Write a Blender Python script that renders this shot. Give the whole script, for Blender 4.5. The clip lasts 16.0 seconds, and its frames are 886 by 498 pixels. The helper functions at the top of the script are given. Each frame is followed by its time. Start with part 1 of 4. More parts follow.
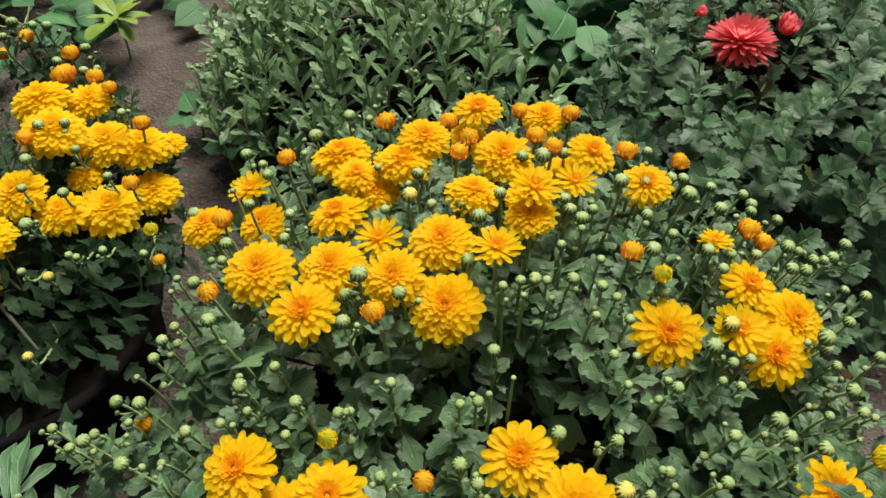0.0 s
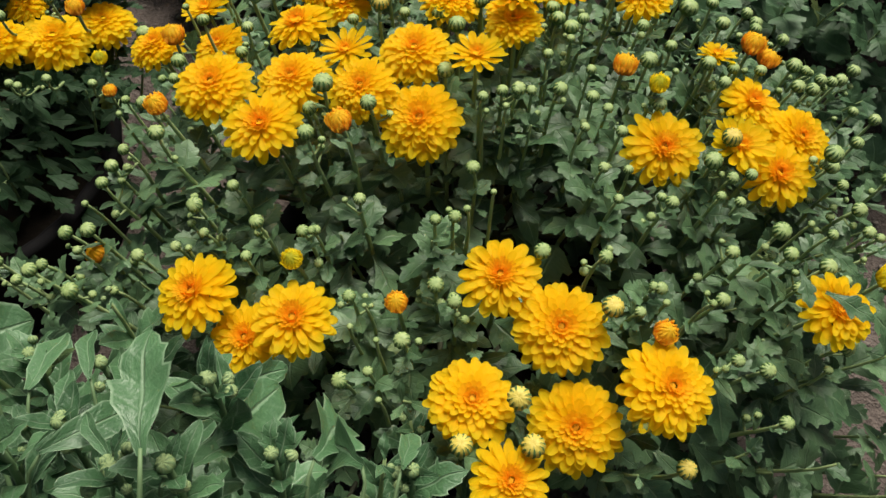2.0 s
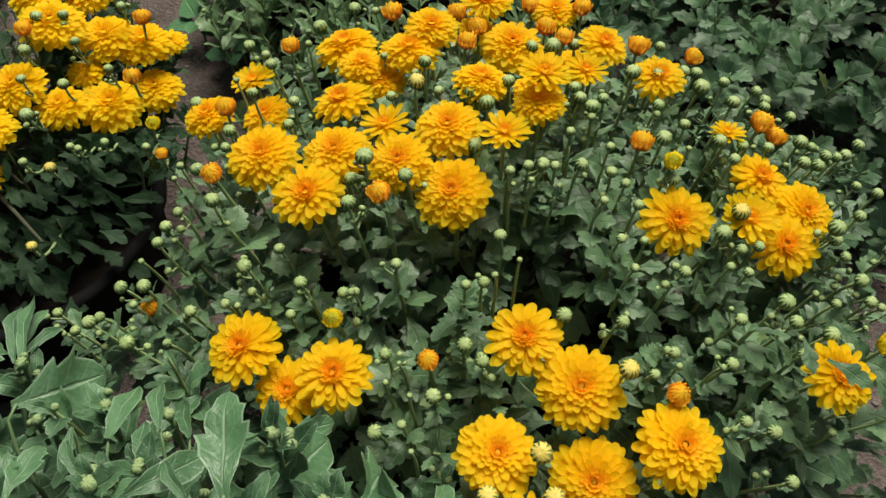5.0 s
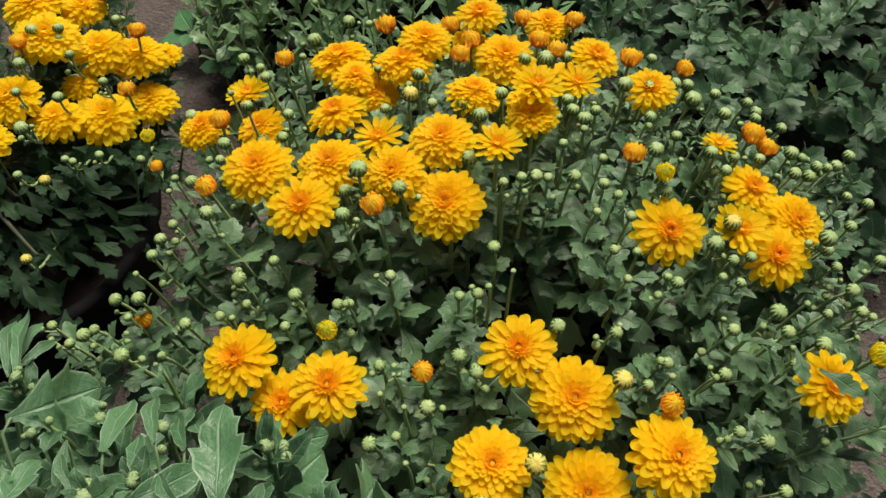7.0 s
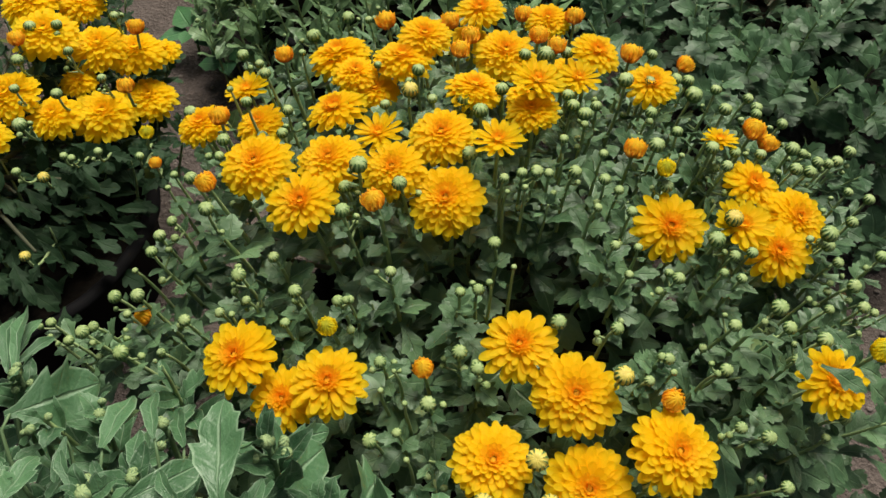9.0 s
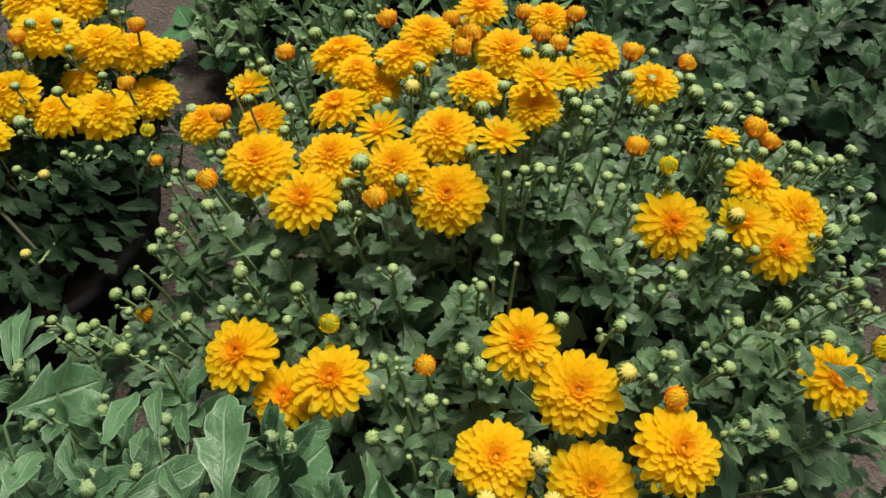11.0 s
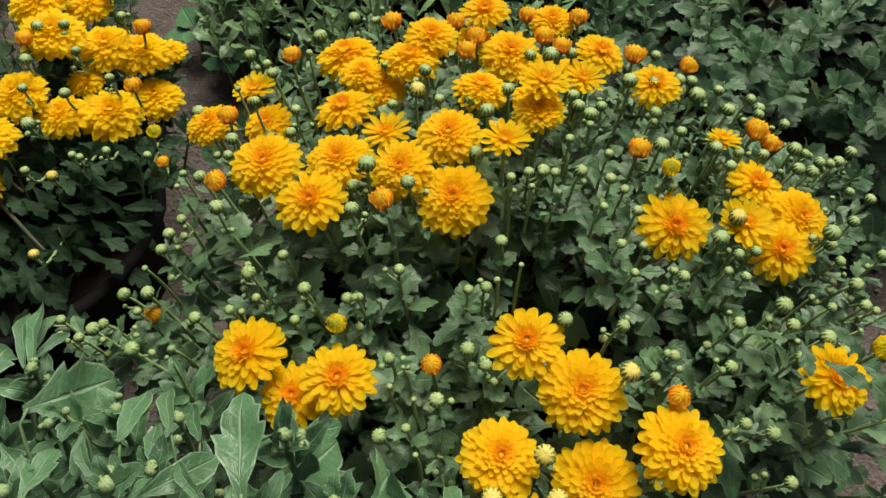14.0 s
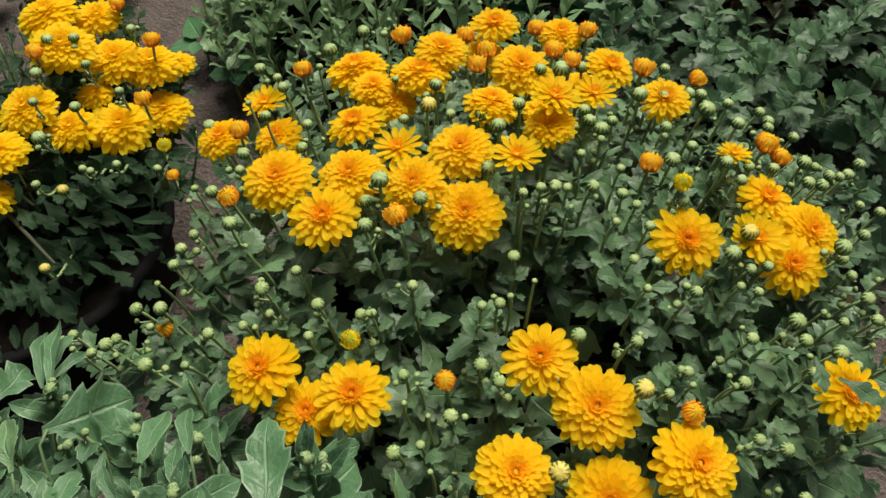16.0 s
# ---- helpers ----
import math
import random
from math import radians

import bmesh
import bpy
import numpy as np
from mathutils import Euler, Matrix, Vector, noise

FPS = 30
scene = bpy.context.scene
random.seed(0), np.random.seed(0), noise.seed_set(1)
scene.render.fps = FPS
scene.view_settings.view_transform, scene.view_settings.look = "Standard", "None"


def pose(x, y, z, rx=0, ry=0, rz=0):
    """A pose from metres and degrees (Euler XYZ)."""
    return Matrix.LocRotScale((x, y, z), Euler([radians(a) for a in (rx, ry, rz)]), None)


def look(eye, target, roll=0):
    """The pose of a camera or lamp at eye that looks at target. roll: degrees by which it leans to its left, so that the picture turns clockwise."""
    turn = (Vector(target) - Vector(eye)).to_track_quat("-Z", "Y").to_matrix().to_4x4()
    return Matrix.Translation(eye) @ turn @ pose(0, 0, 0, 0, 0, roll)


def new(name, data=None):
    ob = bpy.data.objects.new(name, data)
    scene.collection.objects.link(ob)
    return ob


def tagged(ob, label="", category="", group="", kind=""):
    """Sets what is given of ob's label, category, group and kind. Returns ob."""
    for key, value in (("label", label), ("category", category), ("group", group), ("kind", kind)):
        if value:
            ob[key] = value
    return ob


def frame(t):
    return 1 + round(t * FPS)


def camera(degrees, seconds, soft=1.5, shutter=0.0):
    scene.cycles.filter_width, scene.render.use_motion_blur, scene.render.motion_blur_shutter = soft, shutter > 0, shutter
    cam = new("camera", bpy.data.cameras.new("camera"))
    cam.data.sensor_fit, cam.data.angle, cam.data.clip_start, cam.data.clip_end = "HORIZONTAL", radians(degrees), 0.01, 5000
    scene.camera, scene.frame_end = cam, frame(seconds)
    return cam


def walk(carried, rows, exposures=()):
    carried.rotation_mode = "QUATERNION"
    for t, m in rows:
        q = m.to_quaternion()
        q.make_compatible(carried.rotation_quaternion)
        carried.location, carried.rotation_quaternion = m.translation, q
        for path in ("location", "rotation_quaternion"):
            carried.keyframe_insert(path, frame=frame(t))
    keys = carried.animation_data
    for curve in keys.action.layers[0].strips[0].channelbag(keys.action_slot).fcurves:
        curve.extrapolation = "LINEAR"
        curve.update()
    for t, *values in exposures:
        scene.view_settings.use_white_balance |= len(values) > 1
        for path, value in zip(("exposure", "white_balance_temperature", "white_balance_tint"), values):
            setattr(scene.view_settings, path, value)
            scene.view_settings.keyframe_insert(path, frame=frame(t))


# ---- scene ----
cam = camera(58.3, 16.0)
PATH = [
    (0, (0.007, 0.009, 0.855), (-0.002, 1.414, -0.568), -0.1),
    (0.5, (0.001, -0.004, 0.819), (-0.003, 1.362, -0.642), -1.2),
    (1, (0.001, 0.004, 0.786), (0.002, 1.28, -0.754), -1.2),
    (1.5, (0.01, 0.001, 0.764), (0.033, 1.216, -0.824), 0.3),
    (2, (0.016, -0.001, 0.775), (0.039, 1.209, -0.818), 0.7),
    (2.5, (0.003, -0.012, 0.791), (0.016, 1.201, -0.799), 0.5),
    (3, (-0.001, -0.022, 0.808), (-0.015, 1.206, -0.77), 0.1),
    (3.5, (-0.002, -0.025, 0.812), (-0.038, 1.218, -0.754), -0.3),
    (4, (0.003, -0.022, 0.814), (-0.037, 1.229, -0.746), -0.3),
    (4.5, (0.007, -0.019, 0.814), (-0.025, 1.25, -0.732), -0.1),
    (5, (0.005, -0.018, 0.82), (-0.011, 1.276, -0.704), 0.3),
    (7.5, (0.006, -0.019, 0.823), (0.002, 1.295, -0.685), 0.5),
    (8, (0.005, -0.019, 0.822), (0.001, 1.293, -0.688), 0.5),
    (8.5, (0.005, -0.019, 0.821), (0.002, 1.292, -0.689), 0.5),
    (9, (0.005, -0.019, 0.82), (0.003, 1.292, -0.69), 0.5),
    (11.5, (-0.001, -0.022, 0.818), (0.002, 1.291, -0.691), 0.7),
    (12, (-0.009, -0.026, 0.82), (-0.007, 1.286, -0.69), 0.7),
    (12.5, (-0.015, -0.034, 0.826), (-0.009, 1.278, -0.684), 0.8),
    (13, (-0.013, -0.027, 0.82), (-0.008, 1.283, -0.69), 0.8),
    (13.5, (-0.013, -0.027, 0.82), (-0.008, 1.284, -0.69), 0.8),
    (14, (-0.003, -0.025, 0.824), (0.002, 1.287, -0.685), 0.8),
    (14.5, (-0.012, -0.023, 0.826), (-0.004, 1.289, -0.683), 0.9),
    (15, (-0.015, -0.02, 0.825), (-0.008, 1.29, -0.687), 0.8),
    (15.5, (-0.013, -0.018, 0.829), (-0.004, 1.293, -0.681), 0.9),
    (16, (-0.013, -0.019, 0.831), (-0.008, 1.3, -0.672), 0.7),
]
walk(cam, [(t, look(eye, target, roll)) for t, eye, target, roll in PATH],
     [(0, 0.76), (0.5, 0.73), (1, 0.68), (1.5, 0.62), (2.5, 0.61), (16, 0.61)])

# ---- light ----
world = bpy.data.worlds.new("overcast_sky")
scene.world = world
world.use_nodes = True
wn = world.node_tree
sky = wn.nodes.new("ShaderNodeTexSky")
sky.sky_type = 'NISHITA'
sky.sun_disc = False
sky.sun_elevation = radians(65)
sky.sun_rotation = radians(18)
sky.air_density, sky.dust_density = 1.0, 3.0
wn.nodes["Background"].inputs[1].default_value = 0.044
veil = wn.nodes.new("ShaderNodeMix")
veil.data_type = 'RGBA'
veil.blend_type = 'MULTIPLY'
veil.inputs[0].default_value = 1.0
veil.inputs[7].default_value = (1.0, 0.91, 0.68, 1)
wn.links.new(sky.outputs[0], veil.inputs[6])
wn.links.new(veil.outputs[2], wn.nodes["Background"].inputs[0])
sun_data = bpy.data.lights.new("sun", 'SUN')
sun_data.energy, sun_data.angle, sun_data.color = 3.9, radians(38), (1.0, 0.965, 0.84)
sun = new("sun", sun_data)
sun.matrix_world = look((0.45, 1.85, 3.0), (0, 0.5, 0))
scene.view_settings.exposure = 0.61


# ---- materials ----
def material(name, rough=0.6):
    m = bpy.data.materials.new(name)
    m.use_nodes = True
    b = m.node_tree.nodes["Principled BSDF"]
    b.inputs["Roughness"].default_value = rough
    return m, m.node_tree, b


def calc(nt, op, a, b=None, clamp=False):
    n = nt.nodes.new("ShaderNodeMath")
    n.operation, n.use_clamp = op, clamp
    for i, v in enumerate((a, b)):
        if v is None:
            continue
        if isinstance(v, (int, float)):
            n.inputs[i].default_value = v
        else:
            nt.links.new(v, n.inputs[i])
    return n.outputs[0]


def blend(nt, fac, a, b):
    n = nt.nodes.new("ShaderNodeMix")
    n.data_type = 'RGBA'
    for sock, v in ((n.inputs[0], fac), (n.inputs[6], a), (n.inputs[7], b)):
        if isinstance(v, (int, float)):
            sock.default_value = v
        elif isinstance(v, tuple):
            sock.default_value = (*v, 1)
        else:
            nt.links.new(v, sock)
    return n.outputs[2]


def span(nt, x, lo, hi):
    """0 below lo, 1 above hi."""
    return calc(nt, 'MULTIPLY', calc(nt, 'SUBTRACT', x, lo), 1.0 / (hi - lo), True)


def chance(nt):
    """One random number for each object and each loose piece."""
    a = nt.nodes.new("ShaderNodeObjectInfo").outputs["Random"]
    b = nt.nodes.new("ShaderNodeNewGeometry").outputs["Random Per Island"]
    return calc(nt, 'FRACT', calc(nt, 'ADD', a, calc(nt, 'MULTIPLY', b, 7.31)))


def noise_of(nt, scale, detail=3.0, where="Object"):
    tc = nt.nodes.new("ShaderNodeTexCoord")
    n = nt.nodes.new("ShaderNodeTexNoise")
    n.inputs["Scale"].default_value, n.inputs["Detail"].default_value = scale, detail
    nt.links.new(tc.outputs[where], n.inputs["Vector"])
    return n.outputs[0]


def bumped(nt, b, height, strength, dist):
    n = nt.nodes.new("ShaderNodeBump")
    n.inputs["Strength"].default_value, n.inputs["Distance"].default_value = strength, dist
    nt.links.new(height, n.inputs["Height"])
    nt.links.new(n.outputs[0], b.inputs["Normal"])


def through_light(nt, b, colour, share):
    """Thin tissue lets a part of the light through."""
    t = nt.nodes.new("ShaderNodeBsdfTranslucent")
    m = nt.nodes.new("ShaderNodeMixShader")
    m.inputs[0].default_value = share
    nt.links.new(colour, t.inputs[0])
    nt.links.new(b.outputs[0], m.inputs[1])
    nt.links.new(t.outputs[0], m.inputs[2])
    nt.links.new(m.outputs[0], nt.nodes["Material Output"].inputs[0])


def leaf_material(name, dark, light, vein, rough=0.38, veins=6.0, down=0.0, edge=0.25, gloss=0.45):
    m, nt, b = material(name, rough)
    uv = nt.nodes.new("ShaderNodeUVMap").outputs[0]
    sep = nt.nodes.new("ShaderNodeSeparateXYZ")
    nt.links.new(uv, sep.inputs[0])
    u, across = sep.outputs[0], calc(nt, 'ABSOLUTE', calc(nt, 'SUBTRACT', sep.outputs[1], 0.5))
    mid = calc(nt, 'SUBTRACT', 1.0, span(nt, across, 0.012, 0.05))
    saw = calc(nt, 'FRACT', calc(nt, 'MULTIPLY', calc(nt, 'SUBTRACT', u, calc(nt, 'MULTIPLY', across, 0.34)), veins))
    side = calc(nt, 'SUBTRACT', 1.0, span(nt, calc(nt, 'ABSOLUTE', calc(nt, 'SUBTRACT', saw, 0.5)), 0.02, 0.14))
    rim = calc(nt, 'MULTIPLY', span(nt, across, 0.43, 0.47), edge)
    lines = calc(nt, 'MAXIMUM', mid, calc(nt, 'MULTIPLY', side, 0.16))
    r = chance(nt)
    own = nt.nodes.new("ShaderNodeCombineXYZ")
    nt.links.new(calc(nt, 'ADD', u, calc(nt, 'MULTIPLY', r, 13.7)), own.inputs[0])
    nt.links.new(calc(nt, 'MULTIPLY', sep.outputs[1], 0.6), own.inputs[1])
    nt.links.new(calc(nt, 'MULTIPLY', r, 41.0), own.inputs[2])

    def grain(scale, detail):
        n = nt.nodes.new("ShaderNodeTexNoise")
        n.inputs["Scale"].default_value, n.inputs["Detail"].default_value = scale, detail
        nt.links.new(own.outputs[0], n.inputs["Vector"])
        return n.outputs[0]

    n1 = grain(3.0, 4.0)
    fac = calc(nt, 'ADD', calc(nt, 'MULTIPLY', r, 0.75), calc(nt, 'MULTIPLY', span(nt, n1, 0.3, 0.7), 0.35), True)
    col = blend(nt, fac, dark, light)
    mottle = grain(20.0, 3.0)
    col = blend(nt, calc(nt, 'MULTIPLY', span(nt, mottle, 0.40, 0.72), 0.20), col, dark)
    if down:
        fuzz = grain(55.0, 2.0)
        col = blend(nt, calc(nt, 'MULTIPLY', span(nt, fuzz, 0.42, 0.68), down), col, vein)
    # a yellowed leaf here and there
    old = calc(nt, 'MULTIPLY', span(nt, r, 0.99, 1.0), 0.6)
    col = blend(nt, old, col, (0.20, 0.20, 0.03))
    col = blend(nt, calc(nt, 'MULTIPLY', calc(nt, 'MAXIMUM', lines, rim), 0.34), col, vein)
    nt.links.new(col, b.inputs["Base Color"])
    b.inputs["Specular IOR Level"].default_value = gloss
    h = calc(nt, 'ADD', calc(nt, 'SUBTRACT', calc(nt, 'MULTIPLY', n1, 0.6), calc(nt, 'MULTIPLY', lines, 0.7)), calc(nt, 'MULTIPLY', mottle, 0.35))
    bumped(nt, b, h, 0.6, 0.002)
    through_light(nt, b, col, 0.12)
    return m


LEAF = leaf_material("leaf_grey_green", (0.022, 0.062, 0.026), (0.128, 0.226, 0.108), (0.24, 0.33, 0.20))
# shade under the neighbour's crown of flowers, put into the leaf colour
LEAF_SHADED = leaf_material("leaf_shaded_green", (0.010, 0.028, 0.012), (0.027, 0.060, 0.027), (0.07, 0.12, 0.06), 0.55, gloss=0.15)
LEAF_NARROW = leaf_material("leaf_silvery_green", (0.036, 0.092, 0.036), (0.215, 0.350, 0.158), (0.28, 0.37, 0.22), down=0.20)
LEAF_MID = leaf_material("leaf_mid_green", (0.020, 0.058, 0.025), (0.090, 0.180, 0.082), (0.15, 0.24, 0.13), 0.50)
LEAF_DOWNY = leaf_material("leaf_downy_green", (0.016, 0.058, 0.023), (0.084, 0.186, 0.082), (0.36, 0.48, 0.33), 0.40, 5.0, 0.08, 1.0)
LEAF_YOUNG = leaf_material("leaf_yellow_green", (0.110, 0.200, 0.020), (0.240, 0.340, 0.035), (0.32, 0.42, 0.09), 0.5, 6.0)
LEAF_BROAD = leaf_material("leaf_bright_green", (0.022, 0.090, 0.036), (0.066, 0.200, 0.066), (0.14, 0.31, 0.12), 0.62, 7.0)


def petal_material(name, tip, base, heart, heart_from, foot=None):
    m, nt, b = material(name, 0.55)
    sep = nt.nodes.new("ShaderNodeSeparateXYZ")
    shape = nt.nodes.new("ShaderNodeUVMap")
    shape.uv_map = "UVMap"
    nt.links.new(shape.outputs[0], sep.inputs[0])
    tint = nt.nodes.new("ShaderNodeUVMap")
    tint.uv_map = "Tint"
    own = nt.nodes.new("ShaderNodeSeparateXYZ")
    nt.links.new(tint.outputs[0], own.inputs[0])
    r = calc(nt, 'FRACT', calc(nt, 'ADD', own.outputs[0], nt.nodes.new("ShaderNodeObjectInfo").outputs["Random"]))
    grain = noise_of(nt, 9.0, 3.0)
    f = calc(nt, 'ADD', calc(nt, 'MULTIPLY', r, 0.5), calc(nt, 'MULTIPLY', grain, 0.5))
    f = calc(nt, 'ADD', calc(nt, 'MULTIPLY', f, 0.45), calc(nt, 'MULTIPLY', span(nt, sep.outputs[0], 0.35, 0.95), 0.55))
    groove = calc(nt, 'ABSOLUTE', calc(nt, 'SUBTRACT', calc(nt, 'FRACT', calc(nt, 'MULTIPLY', own.outputs[1], 3.0)), 0.5))
    f = calc(nt, 'SUBTRACT', f, calc(nt, 'MULTIPLY', span(nt, groove, 0.30, 0.5), 0.22), True)
    col = blend(nt, f, base, tip)
    if foot:
        col = blend(nt, span(nt, sep.outputs[0], 0.45, 0.95), foot, col)
    warm = span(nt, sep.outputs[1], heart_from, 1.0)
    col = blend(nt, calc(nt, 'MULTIPLY', warm, 0.85), col, heart)
    nt.links.new(col, b.inputs["Base Color"])
    b.inputs["Specular IOR Level"].default_value = 0.12
    bumped(nt, b, calc(nt, 'SUBTRACT', noise_of(nt, 22.0, 2.0), calc(nt, 'MULTIPLY', groove, 0.8)), 0.35, 0.0006)
    through_light(nt, b, col, 0.66)
    return m


PETAL = petal_material("petal_yellow", (0.940, 0.715, 0.016), (0.930, 0.620, 0.006), (0.955, 0.50, 0.024), 0.40)
PETAL_ORANGE = petal_material("petal_orange", (0.97, 0.66, 0.05), (0.96, 0.47, 0.04), (0.95, 0.74, 0.06), 0.3, (0.92, 0.31, 0.05))
PETAL_BRIGHT = petal_material("petal_bright_yellow", (0.940, 0.740, 0.018), (0.930, 0.665, 0.008), (0.95, 0.62, 0.02), 0.55)
PETAL_LEMON = petal_material("petal_lemon", (0.94, 0.79, 0.03), (0.92, 0.70, 0.015), (0.66, 0.66, 0.07), 0.5)
PETAL_RED = petal_material("petal_red", (0.90, 0.25, 0.27), (0.82, 0.13, 0.16), (0.72, 0.14, 0.12), 0.8)
PETAL_CREAM = petal_material("petal_cream", (0.88, 0.85, 0.70), (0.80, 0.78, 0.60), (0.7, 0.7, 0.5), 0.9)


def plain(name, a, b_, rough=0.6, scale=40.0, bump=0.3, dist=0.001, spec=0.4):
    m, nt, b = material(name, rough)
    r = chance(nt)
    n = noise_of(nt, scale, 4.0)
    col = blend(nt, calc(nt, 'ADD', calc(nt, 'MULTIPLY', r, 0.4), calc(nt, 'MULTIPLY', span(nt, n, 0.3, 0.7), 0.6)), a, b_)
    nt.links.new(col, b.inputs["Base Color"])
    b.inputs["Specular IOR Level"].default_value = spec
    bumped(nt, b, n, bump, dist)
    return m


STALK = plain("stalk_green", (0.190, 0.265, 0.100), (0.290, 0.370, 0.175))
STALK_DOWNY = plain("stalk_downy_green", (0.085, 0.150, 0.065), (0.150, 0.230, 0.110))
WOODY = plain("stem_brown_green", (0.035, 0.036, 0.022), (0.075, 0.080, 0.045), 0.8)
BRACT = plain("bract_green", (0.040, 0.100, 0.025), (0.080, 0.150, 0.045), 0.55, 4.0)
BUD_PALE = plain("bud_pale_green", (0.21, 0.30, 0.10), (0.34, 0.41, 0.18), 0.55, 4.0)
BUD_DOWNY = plain("bud_downy", (0.085, 0.150, 0.065), (0.165, 0.245, 0.110), 0.7, 4.0)
BUD_YELLOW = plain("bud_yellow", (0.46, 0.34, 0.05), (0.58, 0.48, 0.10), 0.55, 4.0)
DISC = plain("flower_disc", (0.78, 0.34, 0.015), (0.80, 0.44, 0.03), 0.9, 30.0, 0.3, 0.001, 0.05)
PLASTIC = plain("black_plastic", (0.006, 0.006, 0.007), (0.012, 0.011, 0.012), 0.8, 30.0, 0.2, 0.002, 0.06)
COMPOST = plain("compost", (0.006, 0.005, 0.004), (0.018, 0.014, 0.011), 0.95, 60.0, 1.0, 0.006, 0.05)
STONE = plain("stone", (0.10, 0.080, 0.072), (0.20, 0.168, 0.150), 0.85, 90.0, 0.5, 0.002)
DRY_LEAF = plain("dry_leaf", (0.13, 0.075, 0.03), (0.30, 0.21, 0.09), 0.8, 6.0)


def soil_material():
    m, nt, b = material("soil", 0.92)
    big, mid, fine = noise_of(nt, 1.7, 3.0), noise_of(nt, 18.0, 5.0), noise_of(nt, 170.0, 4.0)
    col = blend(nt, span(nt, big, 0.35, 0.65), (0.066, 0.051, 0.047), (0.115, 0.091, 0.083))
    col = blend(nt, calc(nt, 'MULTIPLY', span(nt, mid, 0.45, 0.75), 0.6), col, (0.030, 0.023, 0.020))
    col = blend(nt, calc(nt, 'MULTIPLY', span(nt, fine, 0.52, 0.75), 0.5), col, (0.19, 0.155, 0.14))
    nt.links.new(col, b.inputs["Base Color"])
    b.inputs["Specular IOR Level"].default_value = 0.25
    bumped(nt, b, calc(nt, 'ADD', mid, calc(nt, 'MULTIPLY', fine, 0.6)), 1.0, 0.014)
    return m


SOIL = soil_material()

# ---- shapes ----
rng = random.Random(7)
WHERE = {}


def mesh_of(name, verts, faces, mats, uvs=None, slots=None, smooth=True, tints=None):
    me = bpy.data.meshes.new(name)
    me.from_pydata([tuple(v) for v in verts], [], faces)
    for m in mats:
        me.materials.append(m)
    if uvs is not None:
        layer = me.uv_layers.new(name="UVMap")
        loops = np.empty(len(me.loops), dtype=np.int32)
        me.loops.foreach_get("vertex_index", loops)
        layer.data.foreach_set("uv", np.asarray(uvs, dtype=np.float32)[loops].ravel())
    if tints is not None:
        layer = me.uv_layers.new(name="Tint")
        layer.data.foreach_set("uv", np.asarray([(t, (i - 1) % 5 / 4) for i, t in enumerate(tints)], dtype=np.float32)[loops].ravel())
    if slots is not None:
        me.polygons.foreach_set("material_index", np.asarray(slots, dtype=np.int32))
    if smooth:
        me.polygons.foreach_set("use_smooth", np.ones(len(me.polygons), dtype=bool))
    me.update()
    return me


def thing(name, place, label, category, group="", kind=""):
    ob = new(name)
    ob.empty_display_size = 0.05
    ob.matrix_basis = Matrix.Translation(place)
    WHERE[ob] = Matrix.Translation(place)
    return tagged(ob, label, category, group, kind)


def part(name, me, parent, at=None, label="", kind=""):
    """Links a mesh under a thing or a part; at is its place in the world."""
    ob = new(name, me)
    at = Matrix.Identity(4) if at is None else at
    ob.parent = parent
    ob.matrix_basis = WHERE[parent].inverted() @ at
    WHERE[ob] = at
    return tagged(ob, label, "", "", kind)


def frame_of(origin, ahead, up, scale=1.0):
    """A pose with +Y ahead and +Z as near to up as can be."""
    y = Vector(ahead).normalized()
    x = y.cross(Vector(up))
    if x.length < 1e-5:
        x = y.cross(Vector((0.3, 0.7, 0.2)))
    x.normalize()
    z = x.cross(y)
    m = Matrix((x, y, z)).transposed().to_4x4()
    return Matrix.Translation(origin) @ m @ Matrix.Diagonal((scale, scale, scale, 1))


def standing(origin, axis, turn, scale):
    """A pose with +Z along axis, turned about it."""
    q = Vector((0, 0, 1)).rotation_difference(Vector(axis).normalized())
    return Matrix.Translation(origin) @ q.to_matrix().to_4x4() @ Matrix.Rotation(turn, 4, 'Z') @ Matrix.Diagonal((scale, scale, scale, 1))


def bezier(a, b, c, d, n):
    out = []
    for i in range(n + 1):
        t = i / n
        s = 1 - t
        out.append(a * s ** 3 + b * 3 * s * s * t + c * 3 * s * t * t + d * t ** 3)
    return out


def tube(points, radii, sides=6):
    """Rings along a curve; gives vertices and faces."""
    verts, faces = [], []
    for i, p in enumerate(points):
        way = (points[min(i + 1, len(points) - 1)] - points[max(i - 1, 0)]).normalized()
        x = way.cross(Vector((0.31, 0.17, 0.93)))
        if x.length < 1e-4:
            x = Vector((1, 0, 0))
        x.normalize()
        y = way.cross(x)
        for k in range(sides):
            a = 2 * math.pi * k / sides
            verts.append(p + (x * math.cos(a) + y * math.sin(a)) * radii[i])
    for i in range(len(points) - 1):
        for k in range(sides):
            a, b = i * sides + k, i * sides + (k + 1) % sides
            faces.append((a, b, b + sides, a + sides))
    faces.append(tuple(range(sides))[::-1])
    faces.append(tuple(len(verts) - sides + k for k in range(sides)))
    return verts, faces


def join(pieces):
    verts, faces, slots = [], [], []
    for v, f, s in pieces:
        o = len(verts)
        verts += v
        faces += [tuple(i + o for i in q) for q in f]
        slots += [s] * len(f)
    return verts, faces, slots


